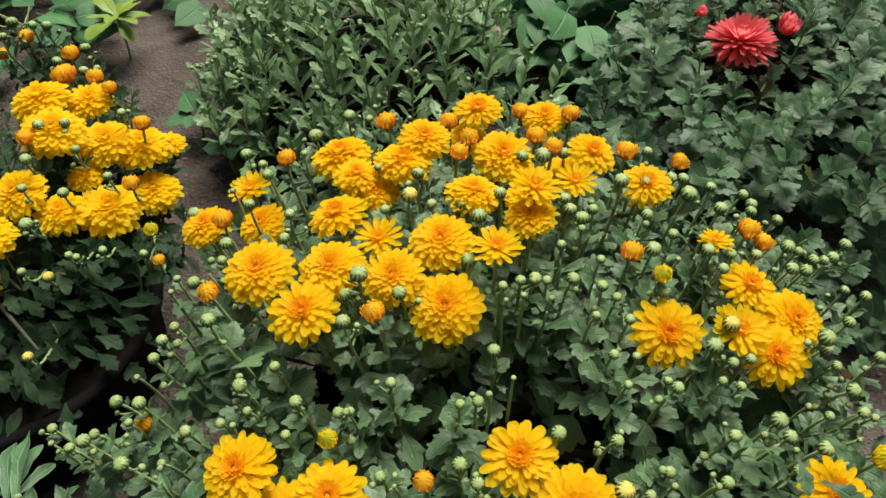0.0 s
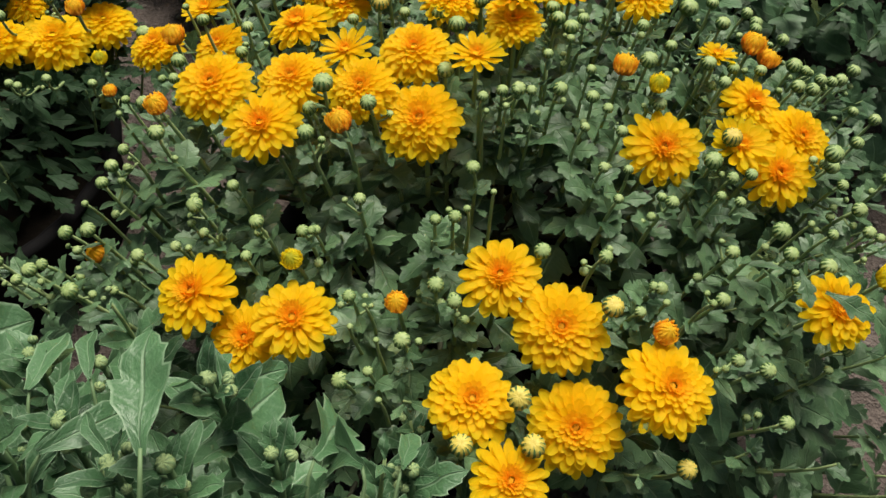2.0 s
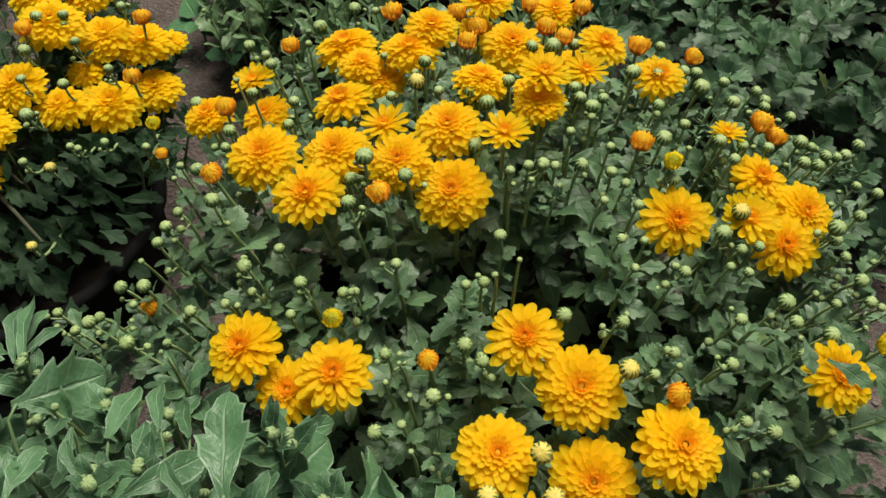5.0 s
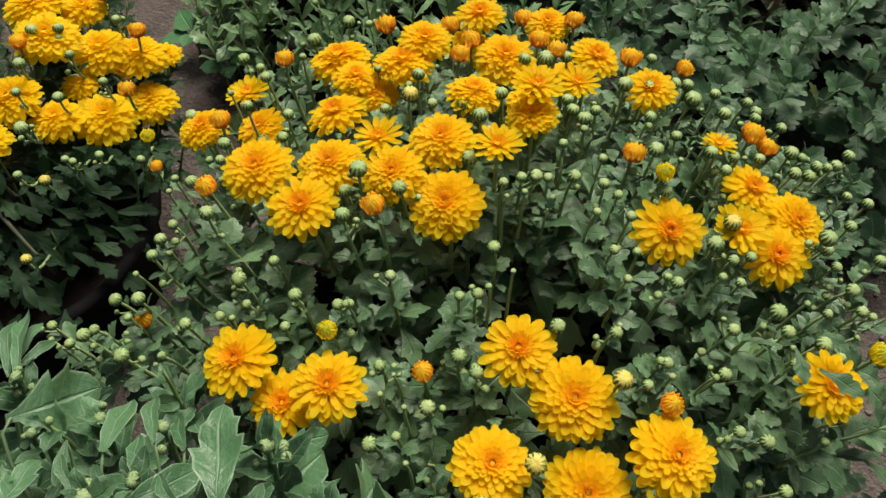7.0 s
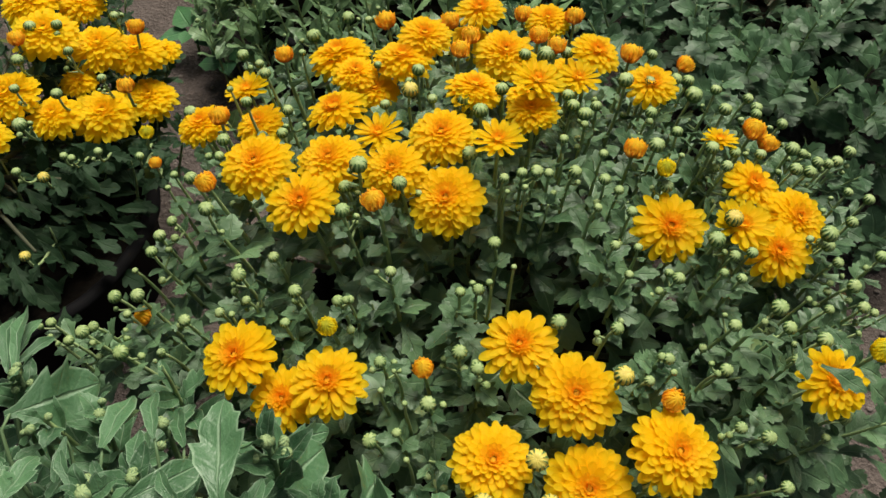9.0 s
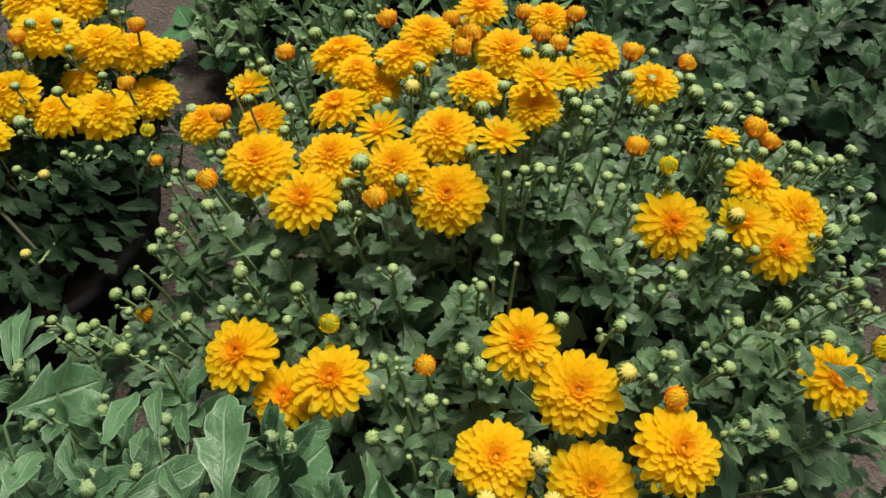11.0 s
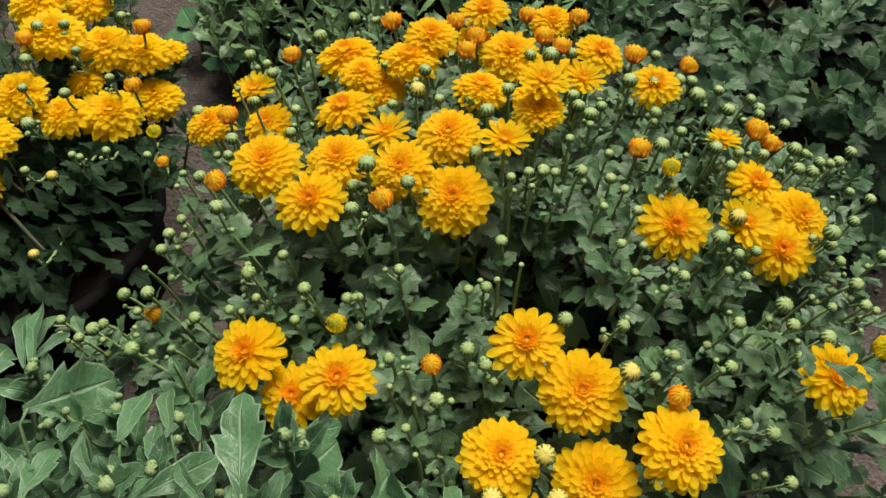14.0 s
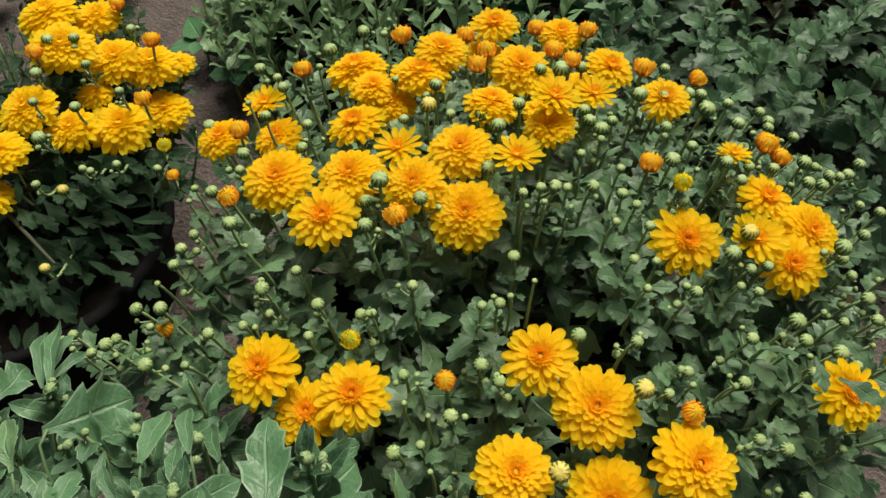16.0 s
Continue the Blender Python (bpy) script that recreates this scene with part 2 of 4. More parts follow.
# ---- leaves ----
LOBED = ((0.0, 0.0, 0.040), (0.10, 0.10, 0.045), (0.24, 0.24, 0.085), (0.36, 0.38, 0.15), (0.45, 0.52, 0.24), (0.50, 0.60, 0.26), (0.55, 0.63, 0.21), (0.60, 0.62, 0.15),
         (0.66, 0.73, 0.20), (0.71, 0.82, 0.215), (0.76, 0.84, 0.15), (0.82, 0.86, 0.115), (0.90, 0.94, 0.08), (0.96, 0.98, 0.035), (1.0, 1.0, 0.0))
PALM = ((0.0, 0.0, 0.035), (0.12, 0.10, 0.04), (0.20, 0.17, 0.16), (0.30, 0.30, 0.30), (0.38, 0.45, 0.40), (0.43, 0.53, 0.40), (0.49, 0.54, 0.29), (0.56, 0.63, 0.28),
        (0.63, 0.75, 0.31), (0.69, 0.79, 0.26), (0.75, 0.79, 0.18), (0.83, 0.88, 0.16), (0.92, 0.96, 0.09), (1.0, 1.0, 0.0))
SPOON = ((0.0, 0.0, 0.035), (0.18, 0.18, 0.05), (0.34, 0.37, 0.13), (0.42, 0.50, 0.22), (0.46, 0.55, 0.22), (0.51, 0.54, 0.13), (0.58, 0.66, 0.20), (0.64, 0.77, 0.28), (0.69, 0.82, 0.26),
         (0.74, 0.79, 0.15), (0.82, 0.90, 0.17), (0.92, 0.98, 0.10), (1.0, 1.0, 0.0))
WEDGE = ((0.0, 0.0, 0.045), (0.12, 0.12, 0.06), (0.30, 0.31, 0.13), (0.45, 0.49, 0.23), (0.55, 0.66, 0.33), (0.60, 0.70, 0.31), (0.65, 0.69, 0.20), (0.71, 0.77, 0.18), (0.80, 0.87, 0.16), (0.90, 0.95, 0.09), (1.0, 1.0, 0.0))
DEEP = ((0.0, 0.0, 0.035), (0.12, 0.12, 0.04), (0.21, 0.23, 0.14), (0.26, 0.32, 0.24), (0.30, 0.38, 0.24), (0.35, 0.37, 0.13), (0.40, 0.49, 0.28), (0.45, 0.61, 0.35),
        (0.51, 0.66, 0.30), (0.56, 0.59, 0.16), (0.62, 0.73, 0.25), (0.68, 0.83, 0.27), (0.74, 0.86, 0.21), (0.79, 0.83, 0.14), (0.85, 0.92, 0.15), (0.93, 0.99, 0.09), (1.0, 1.0, 0.0))
NARROW = ((0.0, 0.0, 0.03), (0.12, 0.12, 0.06), (0.28, 0.30, 0.13), (0.42, 0.46, 0.18), (0.50, 0.52, 0.15), (0.60, 0.66, 0.17),
          (0.70, 0.71, 0.13), (0.80, 0.84, 0.10), (0.90, 0.91, 0.06), (1.0, 1.0, 0.0))
LANCE = ((0.0, 0.0, 0.04), (0.15, 0.15, 0.09), (0.32, 0.33, 0.15), (0.50, 0.51, 0.17), (0.66, 0.67, 0.145), (0.80, 0.81, 0.10), (0.92, 0.92, 0.045), (1.0, 1.0, 0.0))
SPEAR = ((0.0, 0.0, 0.035), (0.12, 0.12, 0.06), (0.24, 0.26, 0.11), (0.34, 0.38, 0.16), (0.42, 0.50, 0.21), (0.48, 0.58, 0.22), (0.56, 0.59, 0.16),
         (0.63, 0.69, 0.17), (0.70, 0.78, 0.16), (0.78, 0.81, 0.11), (0.88, 0.91, 0.08), (0.95, 0.96, 0.04), (1.0, 1.0, 0.0))
BLUNT = ((0.0, 0.0, 0.03), (0.12, 0.12, 0.07), (0.30, 0.30, 0.14), (0.50, 0.50, 0.18), (0.68, 0.68, 0.185), (0.82, 0.83, 0.15), (0.92, 0.93, 0.095), (0.98, 0.98, 0.04), (1.0, 1.0, 0.0))
BROAD_LOBED = ((0.0, 0.0, 0.035), (0.12, 0.12, 0.05), (0.25, 0.26, 0.13), (0.35, 0.40, 0.24), (0.42, 0.49, 0.27), (0.47, 0.48, 0.20), (0.55, 0.62, 0.26), (0.63, 0.71, 0.28), (0.68, 0.70, 0.21),
               (0.76, 0.83, 0.19), (0.84, 0.90, 0.15), (0.90, 0.92, 0.10), (0.96, 0.97, 0.06), (1.0, 1.0, 0.0))
OVATE = ((0.0, 0.0, 0.012), (0.16, 0.15, 0.014), (0.22, 0.20, 0.20), (0.34, 0.34, 0.31), (0.48, 0.50, 0.34), (0.62, 0.65, 0.29),
         (0.76, 0.79, 0.20), (0.88, 0.90, 0.09), (1.0, 1.0, 0.0))


def leaf_shape(outline, seed, fold=0.22, droop=0.35, wave=0.02):
    """A blade of unit length from a half outline: folded at the midrib, drooping, uneven from side to side."""
    r = random.Random(seed)
    droop *= r.uniform(0.5, 1.5)
    fold *= r.uniform(0.5, 1.5)
    twist = r.uniform(-0.35, 0.35)
    wide = r.uniform(0.85, 1.15)
    bend = r.uniform(-0.12, 0.12)

    def place(u, v):
        z = fold * abs(v) - droop * u * u * 0.6 + wave * math.sin(u * 11 + v * 9 + seed) + twist * v * u
        return Vector((v + bend * u * u, u * (1 - 0.10 * droop * u), z))

    verts, uvs, faces = [], [], []
    rows = []
    for um, ue, w in outline:
        row = []
        for side in (-1, -0.5, 0, 0.5, 1):
            k = abs(side)
            ww = w * wide * (1 if side == 0 else r.uniform(0.88, 1.12))
            u = um + (ue - um) * k + (r.uniform(-0.012, 0.012) if k == 1 else 0)
            v = side * ww
            row.append(len(verts))
            p = place(u, v)
            if k == 1:
                p.z -= 0.06 * w
            verts.append(p)
            uvs.append((u, 0.5 + 0.5 * side))
        rows.append(row)
    for a, b in zip(rows, rows[1:]):
        for k in range(4):
            faces.append((a[k], a[k + 1], b[k + 1], b[k]))
    return verts, faces, uvs


class Blades:
    """The leaf shapes of one kind of plant, as shared meshes and as numbers to join."""

    def __init__(self, name, outlines, mat, count=6, **shape):
        self.mat = mat
        self.raw = [leaf_shape(outlines[i % len(outlines)], 100 + 17 * i, **shape) for i in range(count)]
        self.meshes = [mesh_of(name, v, f, [mat], u) for v, f, u in self.raw]
        self.arrays = [(np.array([tuple(p) for p in v]), np.array(f), np.array(u)) for v, f, u in self.raw]

    def grow(self, plant, poses, singles, name="leaf"):
        """The first poses become leaves of their own, the rest one joined mass of foliage."""
        for m in poses[:singles]:
            part(name, rng.choice(self.meshes), plant, m)
        rest = poses[singles:]
        if not rest:
            return
        vs, fs, us, o = [], [], [], 0
        for m in rest:
            v, f, u = rng.choice(self.arrays)
            a = np.array(m)
            vs.append(v @ a[:3, :3].T + a[:3, 3])
            fs.append(f + o)
            us.append(u)
            o += len(v)
        me = mesh_of("foliage", np.concatenate(vs), np.concatenate(fs).tolist(), [self.mat], np.concatenate(us))
        part("foliage", me, plant, None, "inner leaves in the shade", "stuff")


# ---- flowers and buds ----
def petal(out_v, out_f, out_u, base, turn, lift, length, width, cup, curl, tone, r):
    """One strap-shaped petal with a round, slightly notched tip."""
    prof = ((0.0, 0.36), (0.30, 0.62), (0.58, 0.90), (0.76, 1.0), (0.88, 0.88), (0.96, 0.58), (1.0, 0.14))
    o = len(out_v)
    ca, sa = math.cos(turn), math.sin(turn)
    tw = r.uniform(-0.12, 0.12)
    for u, w in prof:
        ang = lift + curl * u
        rad = base + length * u * math.cos(lift + curl * u * 0.5)
        hgt = length * u * math.sin(lift + curl * u * 0.5)
        for s, dip in ((-1, 0.30), (-0.5, -0.02), (0, -0.10), (0.5, -0.02), (1, 0.30)):
            x = s * w * width * 0.5
            n = cup * width * dip * w + tw * x
            rr = rad - math.sin(ang) * n
            z = hgt + math.cos(ang) * n
            out_v.append(Vector((rr * ca - x * sa, rr * sa + x * ca, z)))
            out_u.append((u, tone))
    out_f.append((0, o + 1, o + 3))
    for i in range(len(prof) - 1):
        for k in range(4):
            a = o + i * 5 + k
            out_f.append((a, a + 1, a + 6, a + 5))


def tints_of(v, seed):
    """One random number for each petal of a head; the first vertex is the common base."""
    r = random.Random(seed)
    out = [0.5]
    while len(out) < len(v):
        out += [r.random()] * 35
    return out[:len(v)]


def head_mesh(name, shape, mat, seed):
    v, f, u = shape
    return mesh_of(name, v, f, [mat], u, None, True, tints_of(v, seed))


def flower_shape(layers, seed, drop=0.0):
    """A head of unit width: rings of petals, each ring (count, reach, lift, curl, width, tone)."""
    r = random.Random(seed)
    v, f, u = [Vector((0, 0, -0.02))], [], [(0, 0)]
    n = len(layers)
    for i, (count, reach, lift, curl, width, tone) in enumerate(layers):
        turn0 = r.uniform(0, 6.28)
        z0 = 0.095 * i / max(1, n - 1) - 0.01 - drop
        for k in range(count):
            a = turn0 + 2 * math.pi * (k + r.uniform(-0.18, 0.18)) / count
            o = len(v)
            petal(v, f, u, 0.035, a, radians(lift + r.uniform(-6, 6)), (reach - 0.03) * r.uniform(0.90, 1.06), width * r.uniform(0.85, 1.12),
                  r.uniform(0.16, 0.36), radians(curl + r.uniform(-6, 6)), tone * r.uniform(0.9, 1.0), r)
            for p in v[o:]:
                p.z += z0
    return v, f, u


FULL = ((20, 0.50, -19, -4, 0.120, 0.0), (21, 0.50, -12, -2, 0.120, 0.0), (20, 0.465, -7, 0, 0.116, 0.0), (19, 0.415, -2, 0, 0.110, 0.0), (18, 0.36, 3, 0, 0.104, 0.03),
        (17, 0.30, 8, 2, 0.094, 0.06), (16, 0.24, 14, 6, 0.080, 0.35), (15, 0.185, 22, 16, 0.064, 0.72), (13, 0.135, 34, 26, 0.050, 0.8), (11, 0.09, 46, 34, 0.040, 1.0), (7, 0.05, 60, 36, 0.032, 1.0))
OPEN = ((15, 0.50, -14, 4, 0.126, 0.0), (15, 0.49, -7, 2, 0.122, 0.0), (15, 0.44, -1, 0, 0.114, 0.03), (14, 0.375, 5, -2, 0.102, 0.10),
        (14, 0.30, 11, 0, 0.084, 0.22), (24, 0.20, 20, 24, 0.040, 0.80), (22, 0.165, 28, 32, 0.036, 0.92), (18, 0.125, 38, 38, 0.033, 1.0), (13, 0.085, 48, 40, 0.03, 1.0), (8, 0.05, 60, 36, 0.026, 0.9))


STAR = ((14, 0.50, 6, 8, 0.120, 0.0), (13, 0.47, 14, 4, 0.114, 0.05), (11, 0.36, 24, 0, 0.098, 0.2), (18, 0.19, 36, 24, 0.040, 0.85), (14, 0.13, 48, 34, 0.034, 1.0), (9, 0.07, 60, 36, 0.028, 0.9))


def ball(rings, sides, top=1.0):
    verts, faces = [], []
    for i in range(rings + 1):
        a = math.pi * i / rings
        for k in range(sides):
            b = 2 * math.pi * k / sides
            verts.append(Vector((math.sin(a) * math.cos(b), math.sin(a) * math.sin(b), math.cos(a) * top)) * 0.5)
    for i in range(rings):
        for k in range(sides):
            a, b = i * sides + k, i * sides + (k + 1) % sides
            faces.append((a, a + sides, b + sides, b))
    return verts, faces


def bud_mesh(name, seed, heart, ribs=11, cover=0.84, bract=BRACT):
    """A round bud, flattened at the top: green bracts up its side, petal tips between them drawn into the crown."""
    r = random.Random(seed)
    verts, faces, slots = [], [], []
    sides, rings = ribs * 4, 11
    phase = [r.uniform(-0.12, 0.12) for _ in range(ribs)]
    reach = [r.uniform(0.86, 1.04) * cover for _ in range(ribs)]
    for i in range(rings + 1):
        a = math.pi * i / rings
        for k in range(sides):
            rib = k // 4
            on = k % 4 in (0, 1)
            up = 1 - i / rings
            swell = 1.05 if on and up < reach[rib] else (0.97 if not on else 0.94)
            if i == 0:
                swell = 0.86
            b = 2 * math.pi * (k + phase[rib]) / sides + 0.30 * up
            z = math.cos(a) * (0.84 if a < math.pi / 2 else 0.95)
            verts.append(Vector((math.sin(a) * math.cos(b), math.sin(a) * math.sin(b), z)) * 0.5 * swell)
    for i in range(rings):
        for k in range(sides):
            a, b = i * sides + k, i * sides + (k + 1) % sides
            faces.append((a, a + sides, b + sides, b))
            up = 1 - (i + 0.5) / rings
            green = (k % 4 == 0 and up < reach[k // 4]) or (k % 4 == 1 and up < reach[k // 4] * 0.90) or up < 0.42
            slots.append(0 if green else 1)
    return mesh_of(name, verts, faces, [bract, heart], None, slots)


def opening_mesh(name, seed, mat, spread, warm=1.0):
    """A bud whose petals stand up in a tight cup, ready to open."""
    r = random.Random(seed)
    v, f, u = [Vector((0, 0, -0.25))], [], [(0, 0)]
    for count, base, lift, curl, reach, tone in ((15, 0.22, 56 - spread, 44, 0.66, 0.0), (15, 0.20, 60 - spread, 50, 0.60, 0.2), (13, 0.15, 66 - spread, 48, 0.52, 0.6), (12, 0.10, 70, 40, 0.44, 0.9), (9, 0.04, 80, 20, 0.38, 1.0)):
        t0 = r.uniform(0, 6.28)
        for k in range(count):
            o = len(v)
            petal(v, f, u, base, t0 + 2 * math.pi * (k + r.uniform(-0.2, 0.2)) / count, radians(lift + r.uniform(-6, 6)), reach * r.uniform(0.9, 1.06), 0.20, -0.25, radians(curl), tone * warm, r)
            for p in v[o:]:
                p.z -= 0.22
    return head_mesh(name, (v, f, u), mat, seed)


def closed_mesh(name, seed, mat, petals=13):
    """A round bud in colour: broad petals bent in over one another, not quite meeting at the top."""
    r = random.Random(seed)
    v, f, u = [Vector((0, 0, -0.3))], [], [(0, 0)]
    for ring, (count, size, reach, tone) in enumerate(((petals + 2, 0.49, 0.66, 0.0), (petals + 1, 0.47, 0.72, 0.2), (petals, 0.44, 0.84, 0.7), (9, 0.40, 0.98, 1.0))):
        t0 = r.uniform(0, 6.28)
        for k in range(count):
            turn, tip = t0 + 2 * math.pi * (k + r.uniform(-0.25, 0.25)) / count, math.pi * reach * r.uniform(0.90, 1.04)
            fat, o = size * r.uniform(0.95, 1.05), len(v)
            half = math.pi / count * (1.15 if ring < 2 else 1.6)
            flare = r.uniform(0.02, 0.24) if ring < 2 else 0.04
            for i in range(7):
                s = i / 6
                a = 0.7 + (tip - 0.7) * s
                for side in (-1, -0.5, 0, 0.5, 1):
                    w = half * side * (1 - 0.72 * s ** 3) * (1.0 if i < 6 else 0.4)
                    rad = fat * (1 - 0.09 * side * side + flare * s ** 3)
                    v.append(Vector((math.sin(a) * math.cos(turn + w) * rad, math.sin(a) * math.sin(turn + w) * rad, -math.cos(a) * rad * 0.94)))
                    u.append((0.40 + 0.6 * s, tone))
            f.append((0, o + 1, o + 3))
            for i in range(6):
                for j in range(4):
                    q = o + i * 5 + j
                    f.append((q, q + 1, q + 6, q + 5))
    core, sides = ball(7, 12, 0.95)
    o = len(v)
    v += [p * 0.74 for p in core]
    u += [(0.9, 1.0)] * len(core)
    f += [tuple(k + o for k in q) for q in sides]
    return head_mesh(name, (v, f, u), mat, seed)


def calyx_shape(width, depth, n=14):
    """The green cup of overlapping bracts under a head."""
    verts, faces = [], []
    prof = ((0.16, -1.0), (0.55, -0.8), (0.9, -0.4), (1.0, 0.0))
    for rr, z in prof:
        for k in range(n):
            a = 2 * math.pi * k / n
            w = rr * (1 + (0.10 if k % 2 and rr > 0.8 else 0))
            verts.append(Vector((math.cos(a) * w * width * 0.5, math.sin(a) * w * width * 0.5, z * depth + (0.12 * depth if k % 2 and z == 0 else 0))))
    for i in range(len(prof) - 1):
        for k in range(n):
            a, b = i * n + k, i * n + (k + 1) % n
            faces.append((a, b, b + n, a + n))
    return verts, faces


FULL_HEADS = [head_mesh("flower_head", flower_shape(FULL, 31 + i), PETAL, i) for i in range(5)]
OPEN_HEADS = [head_mesh("flower_head", flower_shape(OPEN, 61 + i), PETAL, i) for i in range(5)]
STAR_HEADS = [head_mesh("flower_head", flower_shape(STAR, 81 + i), PETAL, i) for i in range(4)]
BRIGHT_HEADS = [head_mesh("flower_head", flower_shape(FULL, 131 + i), PETAL_BRIGHT, i) for i in range(4)]
BUDS = [bud_mesh("bud", 5 + i, BUD_PALE, 10 + i % 3) for i in range(5)]
BUDS_GREEN = [bud_mesh("bud", 45 + i, STALK, 9, 0.9, BUD_DOWNY) for i in range(3)]
BUDS_TURNING = [bud_mesh("bud", 15 + i, BUD_YELLOW, 12, 0.84) for i in range(2)]
OPENING_ORANGE = [closed_mesh("opening_bud", 25 + i, PETAL_ORANGE, 12 + i) for i in range(4)]
OPENING_YELLOW = [closed_mesh("opening_bud", 35 + i, PETAL_LEMON, 14) for i in range(2)]
CALYX = mesh_of("calyx", *calyx_shape(0.42, 0.17), [BRACT])
CUP = mesh_of("calyx", *calyx_shape(0.80, 0.42), [BRACT])
disc_v, disc_f = ball(5, 10, 0.6)
DISC_MESH = mesh_of("flower_centre", [Vector((p.x, p.y, p.z * 0.6)) * 0.085 for p in disc_v], disc_f, [DISC])


def stalk_mesh(head, axis, foot, thick, n=8):
    """A stalk from under a head, bending down and in to its foot."""
    span_ = (head - foot).length
    pts = bezier(head, head - axis * span_ * 0.35, foot + (head - foot) * 0.25 + Vector((0, 0, span_ * 0.10)), foot, n)
    v, f = tube(pts, [thick * (0.85 + 0.5 * i / n) for i in range(n + 1)], 6)
    return mesh_of("stalk", v, f, [STALK]), pts


class Plant:
    """A bushy plant: a base in a pot, heads on stalks, leafy shoots, all over a domed outline."""

    def __init__(self, ob, base, dome, slope):
        self.ob, self.base, self.dome, self.slope = ob, Vector(base), dome, slope
        self.leaves, self.heads, self.gaps = [], [], []
        self.upright = 0.3
        self.back = Vector((0, 0, 0))
        self.hang, self.low = 0.0, -1.0

    def leaf(self, origin, ahead, up, size):
        self.leaves.append(frame_of(origin, ahead, up, size))

    def leafy(self, pts, first, last, n, small, large, spread=0.25):
        """Leaves in a spiral along a stem: small at the tip, large and flatter below."""
        turn = rng.uniform(0, 6.28)
        for i in range(n):
            u = first + (last - first) * (i + rng.uniform(-0.3, 0.3)) / max(1, n - 1)
            u = min(0.999, max(0.0, u))
            k = u * (len(pts) - 1)
            a = int(k)
            p = pts[a].lerp(pts[min(a + 1, len(pts) - 1)], k - a)
            way = (pts[a] - pts[min(a + 1, len(pts) - 1)]).normalized()
            turn += 2.4 + rng.uniform(-0.4, 0.4)
            x = way.cross(Vector((0.2, 0.9, 0.3))).normalized()
            y = way.cross(x)
            side = x * math.cos(turn) + y * math.sin(turn)
            f = i / max(1, n - 1)
            lift = (1.1 - f) * 0.8 + spread + rng.uniform(-0.2, 0.2)
            ahead = side + way * lift + Vector((0, 0, 0.12 - self.hang * f))
            up = way * 1.0 + Vector((0, 0, 0.9)) + Vector((rng.uniform(-0.8, 0.8), rng.uniform(-0.8, 0.8), 0))
            self.leaf(p, ahead, up, (small + (large - small) * f ** 0.7) * rng.uniform(0.75, 1.2))

    def axis(self, p, sway=0.17):
        x, y = (v * (1 - self.upright * 0.5) for v in self.slope(p.x, p.y))
        return Vector((x + rng.uniform(-sway, sway), y + rng.uniform(-sway, sway), 1)).normalized()

    def foot(self, p, share):
        far = self.base - p
        return p + Vector((far.x * share * 0.40, far.y * share * 0.40, -0.042 - share * 0.15)) + self.back

    def flower(self, x, y, z, width, full, heads=None, lean=None):
        p = Vector((x, y, z))
        n = self.axis(p) if lean is None else Vector(lean).normalized()
        m = standing(p - n * width * 0.04, n, rng.uniform(0, 6.28), width * 1.04)
        self.heads.append((p, width * 0.5, n))
        head = part("flower_head", rng.choice(FULL_HEADS if full else OPEN_HEADS if width > 0.047 else STAR_HEADS) if heads is None else rng.choice(heads), self.ob, m)
        part("flower_centre", DISC_MESH, head, m @ Matrix.Translation((0, 0, 0.044)), "orange-yellow flower centre")
        part("calyx", CALYX, head, m, "green calyx")
        low = p - n * width * 0.22
        me, pts = stalk_mesh(low, n, self.foot(low, rng.uniform(0.24, 0.36)), 0.0017)
        part("stalk", me, head, None, "green stalk")
        self.leafy(pts, 0.25, 1.0, 6, 0.014, 0.036)

    def bud(self, x, y, z, width, kind=3):
        p = Vector((x, y, z))
        n = (self.axis(p, 0.22) + Vector((0, 0, 0.25))).normalized()
        m = standing(p, n, rng.uniform(0, 6.28), width * (0.88 if kind > 1 else 0.92))
        if kind in (0, 1):
            ob = part("opening_bud", rng.choice(OPENING_ORANGE if kind else OPENING_YELLOW), self.ob, m, "orange bud about to open" if kind else "yellow bud about to open")
            part("calyx", CUP, ob, m, "green calyx")
        else:
            ob = part("bud", rng.choice(BUDS_TURNING if kind == 2 else BUDS), self.ob, m, "yellowing bud" if kind == 2 else "")
        low = p - n * width * 0.45
        share = rng.uniform(0.10, 0.18) if width < 0.011 else rng.uniform(0.16, 0.28)
        me, pts = stalk_mesh(low, n, self.foot(low, share), 0.0010 + width * 0.036)
        part("stalk", me, ob, None, "green stalk")
        if kind == 3 and width > 0.0095 and rng.random() < 0.75:
            self.side_buds(pts, n)
        if width > 0.0065:
            self.leafy(pts, 0.14, 1.0, 9, 0.012, 0.034)

    def side_buds(self, pts, n):
        """One to three small buds on short stalks beside a larger one."""
        for k in rng.sample((1, 2, 3, 4), rng.choice((1, 2, 2, 3))):
            a = rng.uniform(0, 6.28)
            q = pts[k] + Vector((math.cos(a), math.sin(a), 0)) * rng.uniform(0.007, 0.013) + n * rng.uniform(0.006, 0.014)
            size = rng.uniform(0.0042, 0.0072)
            m = standing(q, n + Vector((math.cos(a), math.sin(a), 0)) * 0.5, rng.uniform(0, 6.28), size)
            ob = part("bud", rng.choice(BUDS), self.ob, m)
            v, f = tube(bezier(q - n * size * 0.4, q - n * 0.006, pts[k].lerp(q, 0.3), pts[k], 4), [0.0007, 0.0008, 0.0009, 0.0010, 0.0011], 5)
            part("stalk", mesh_of("stalk", v, f, [STALK]), ob, None, "green stalk")

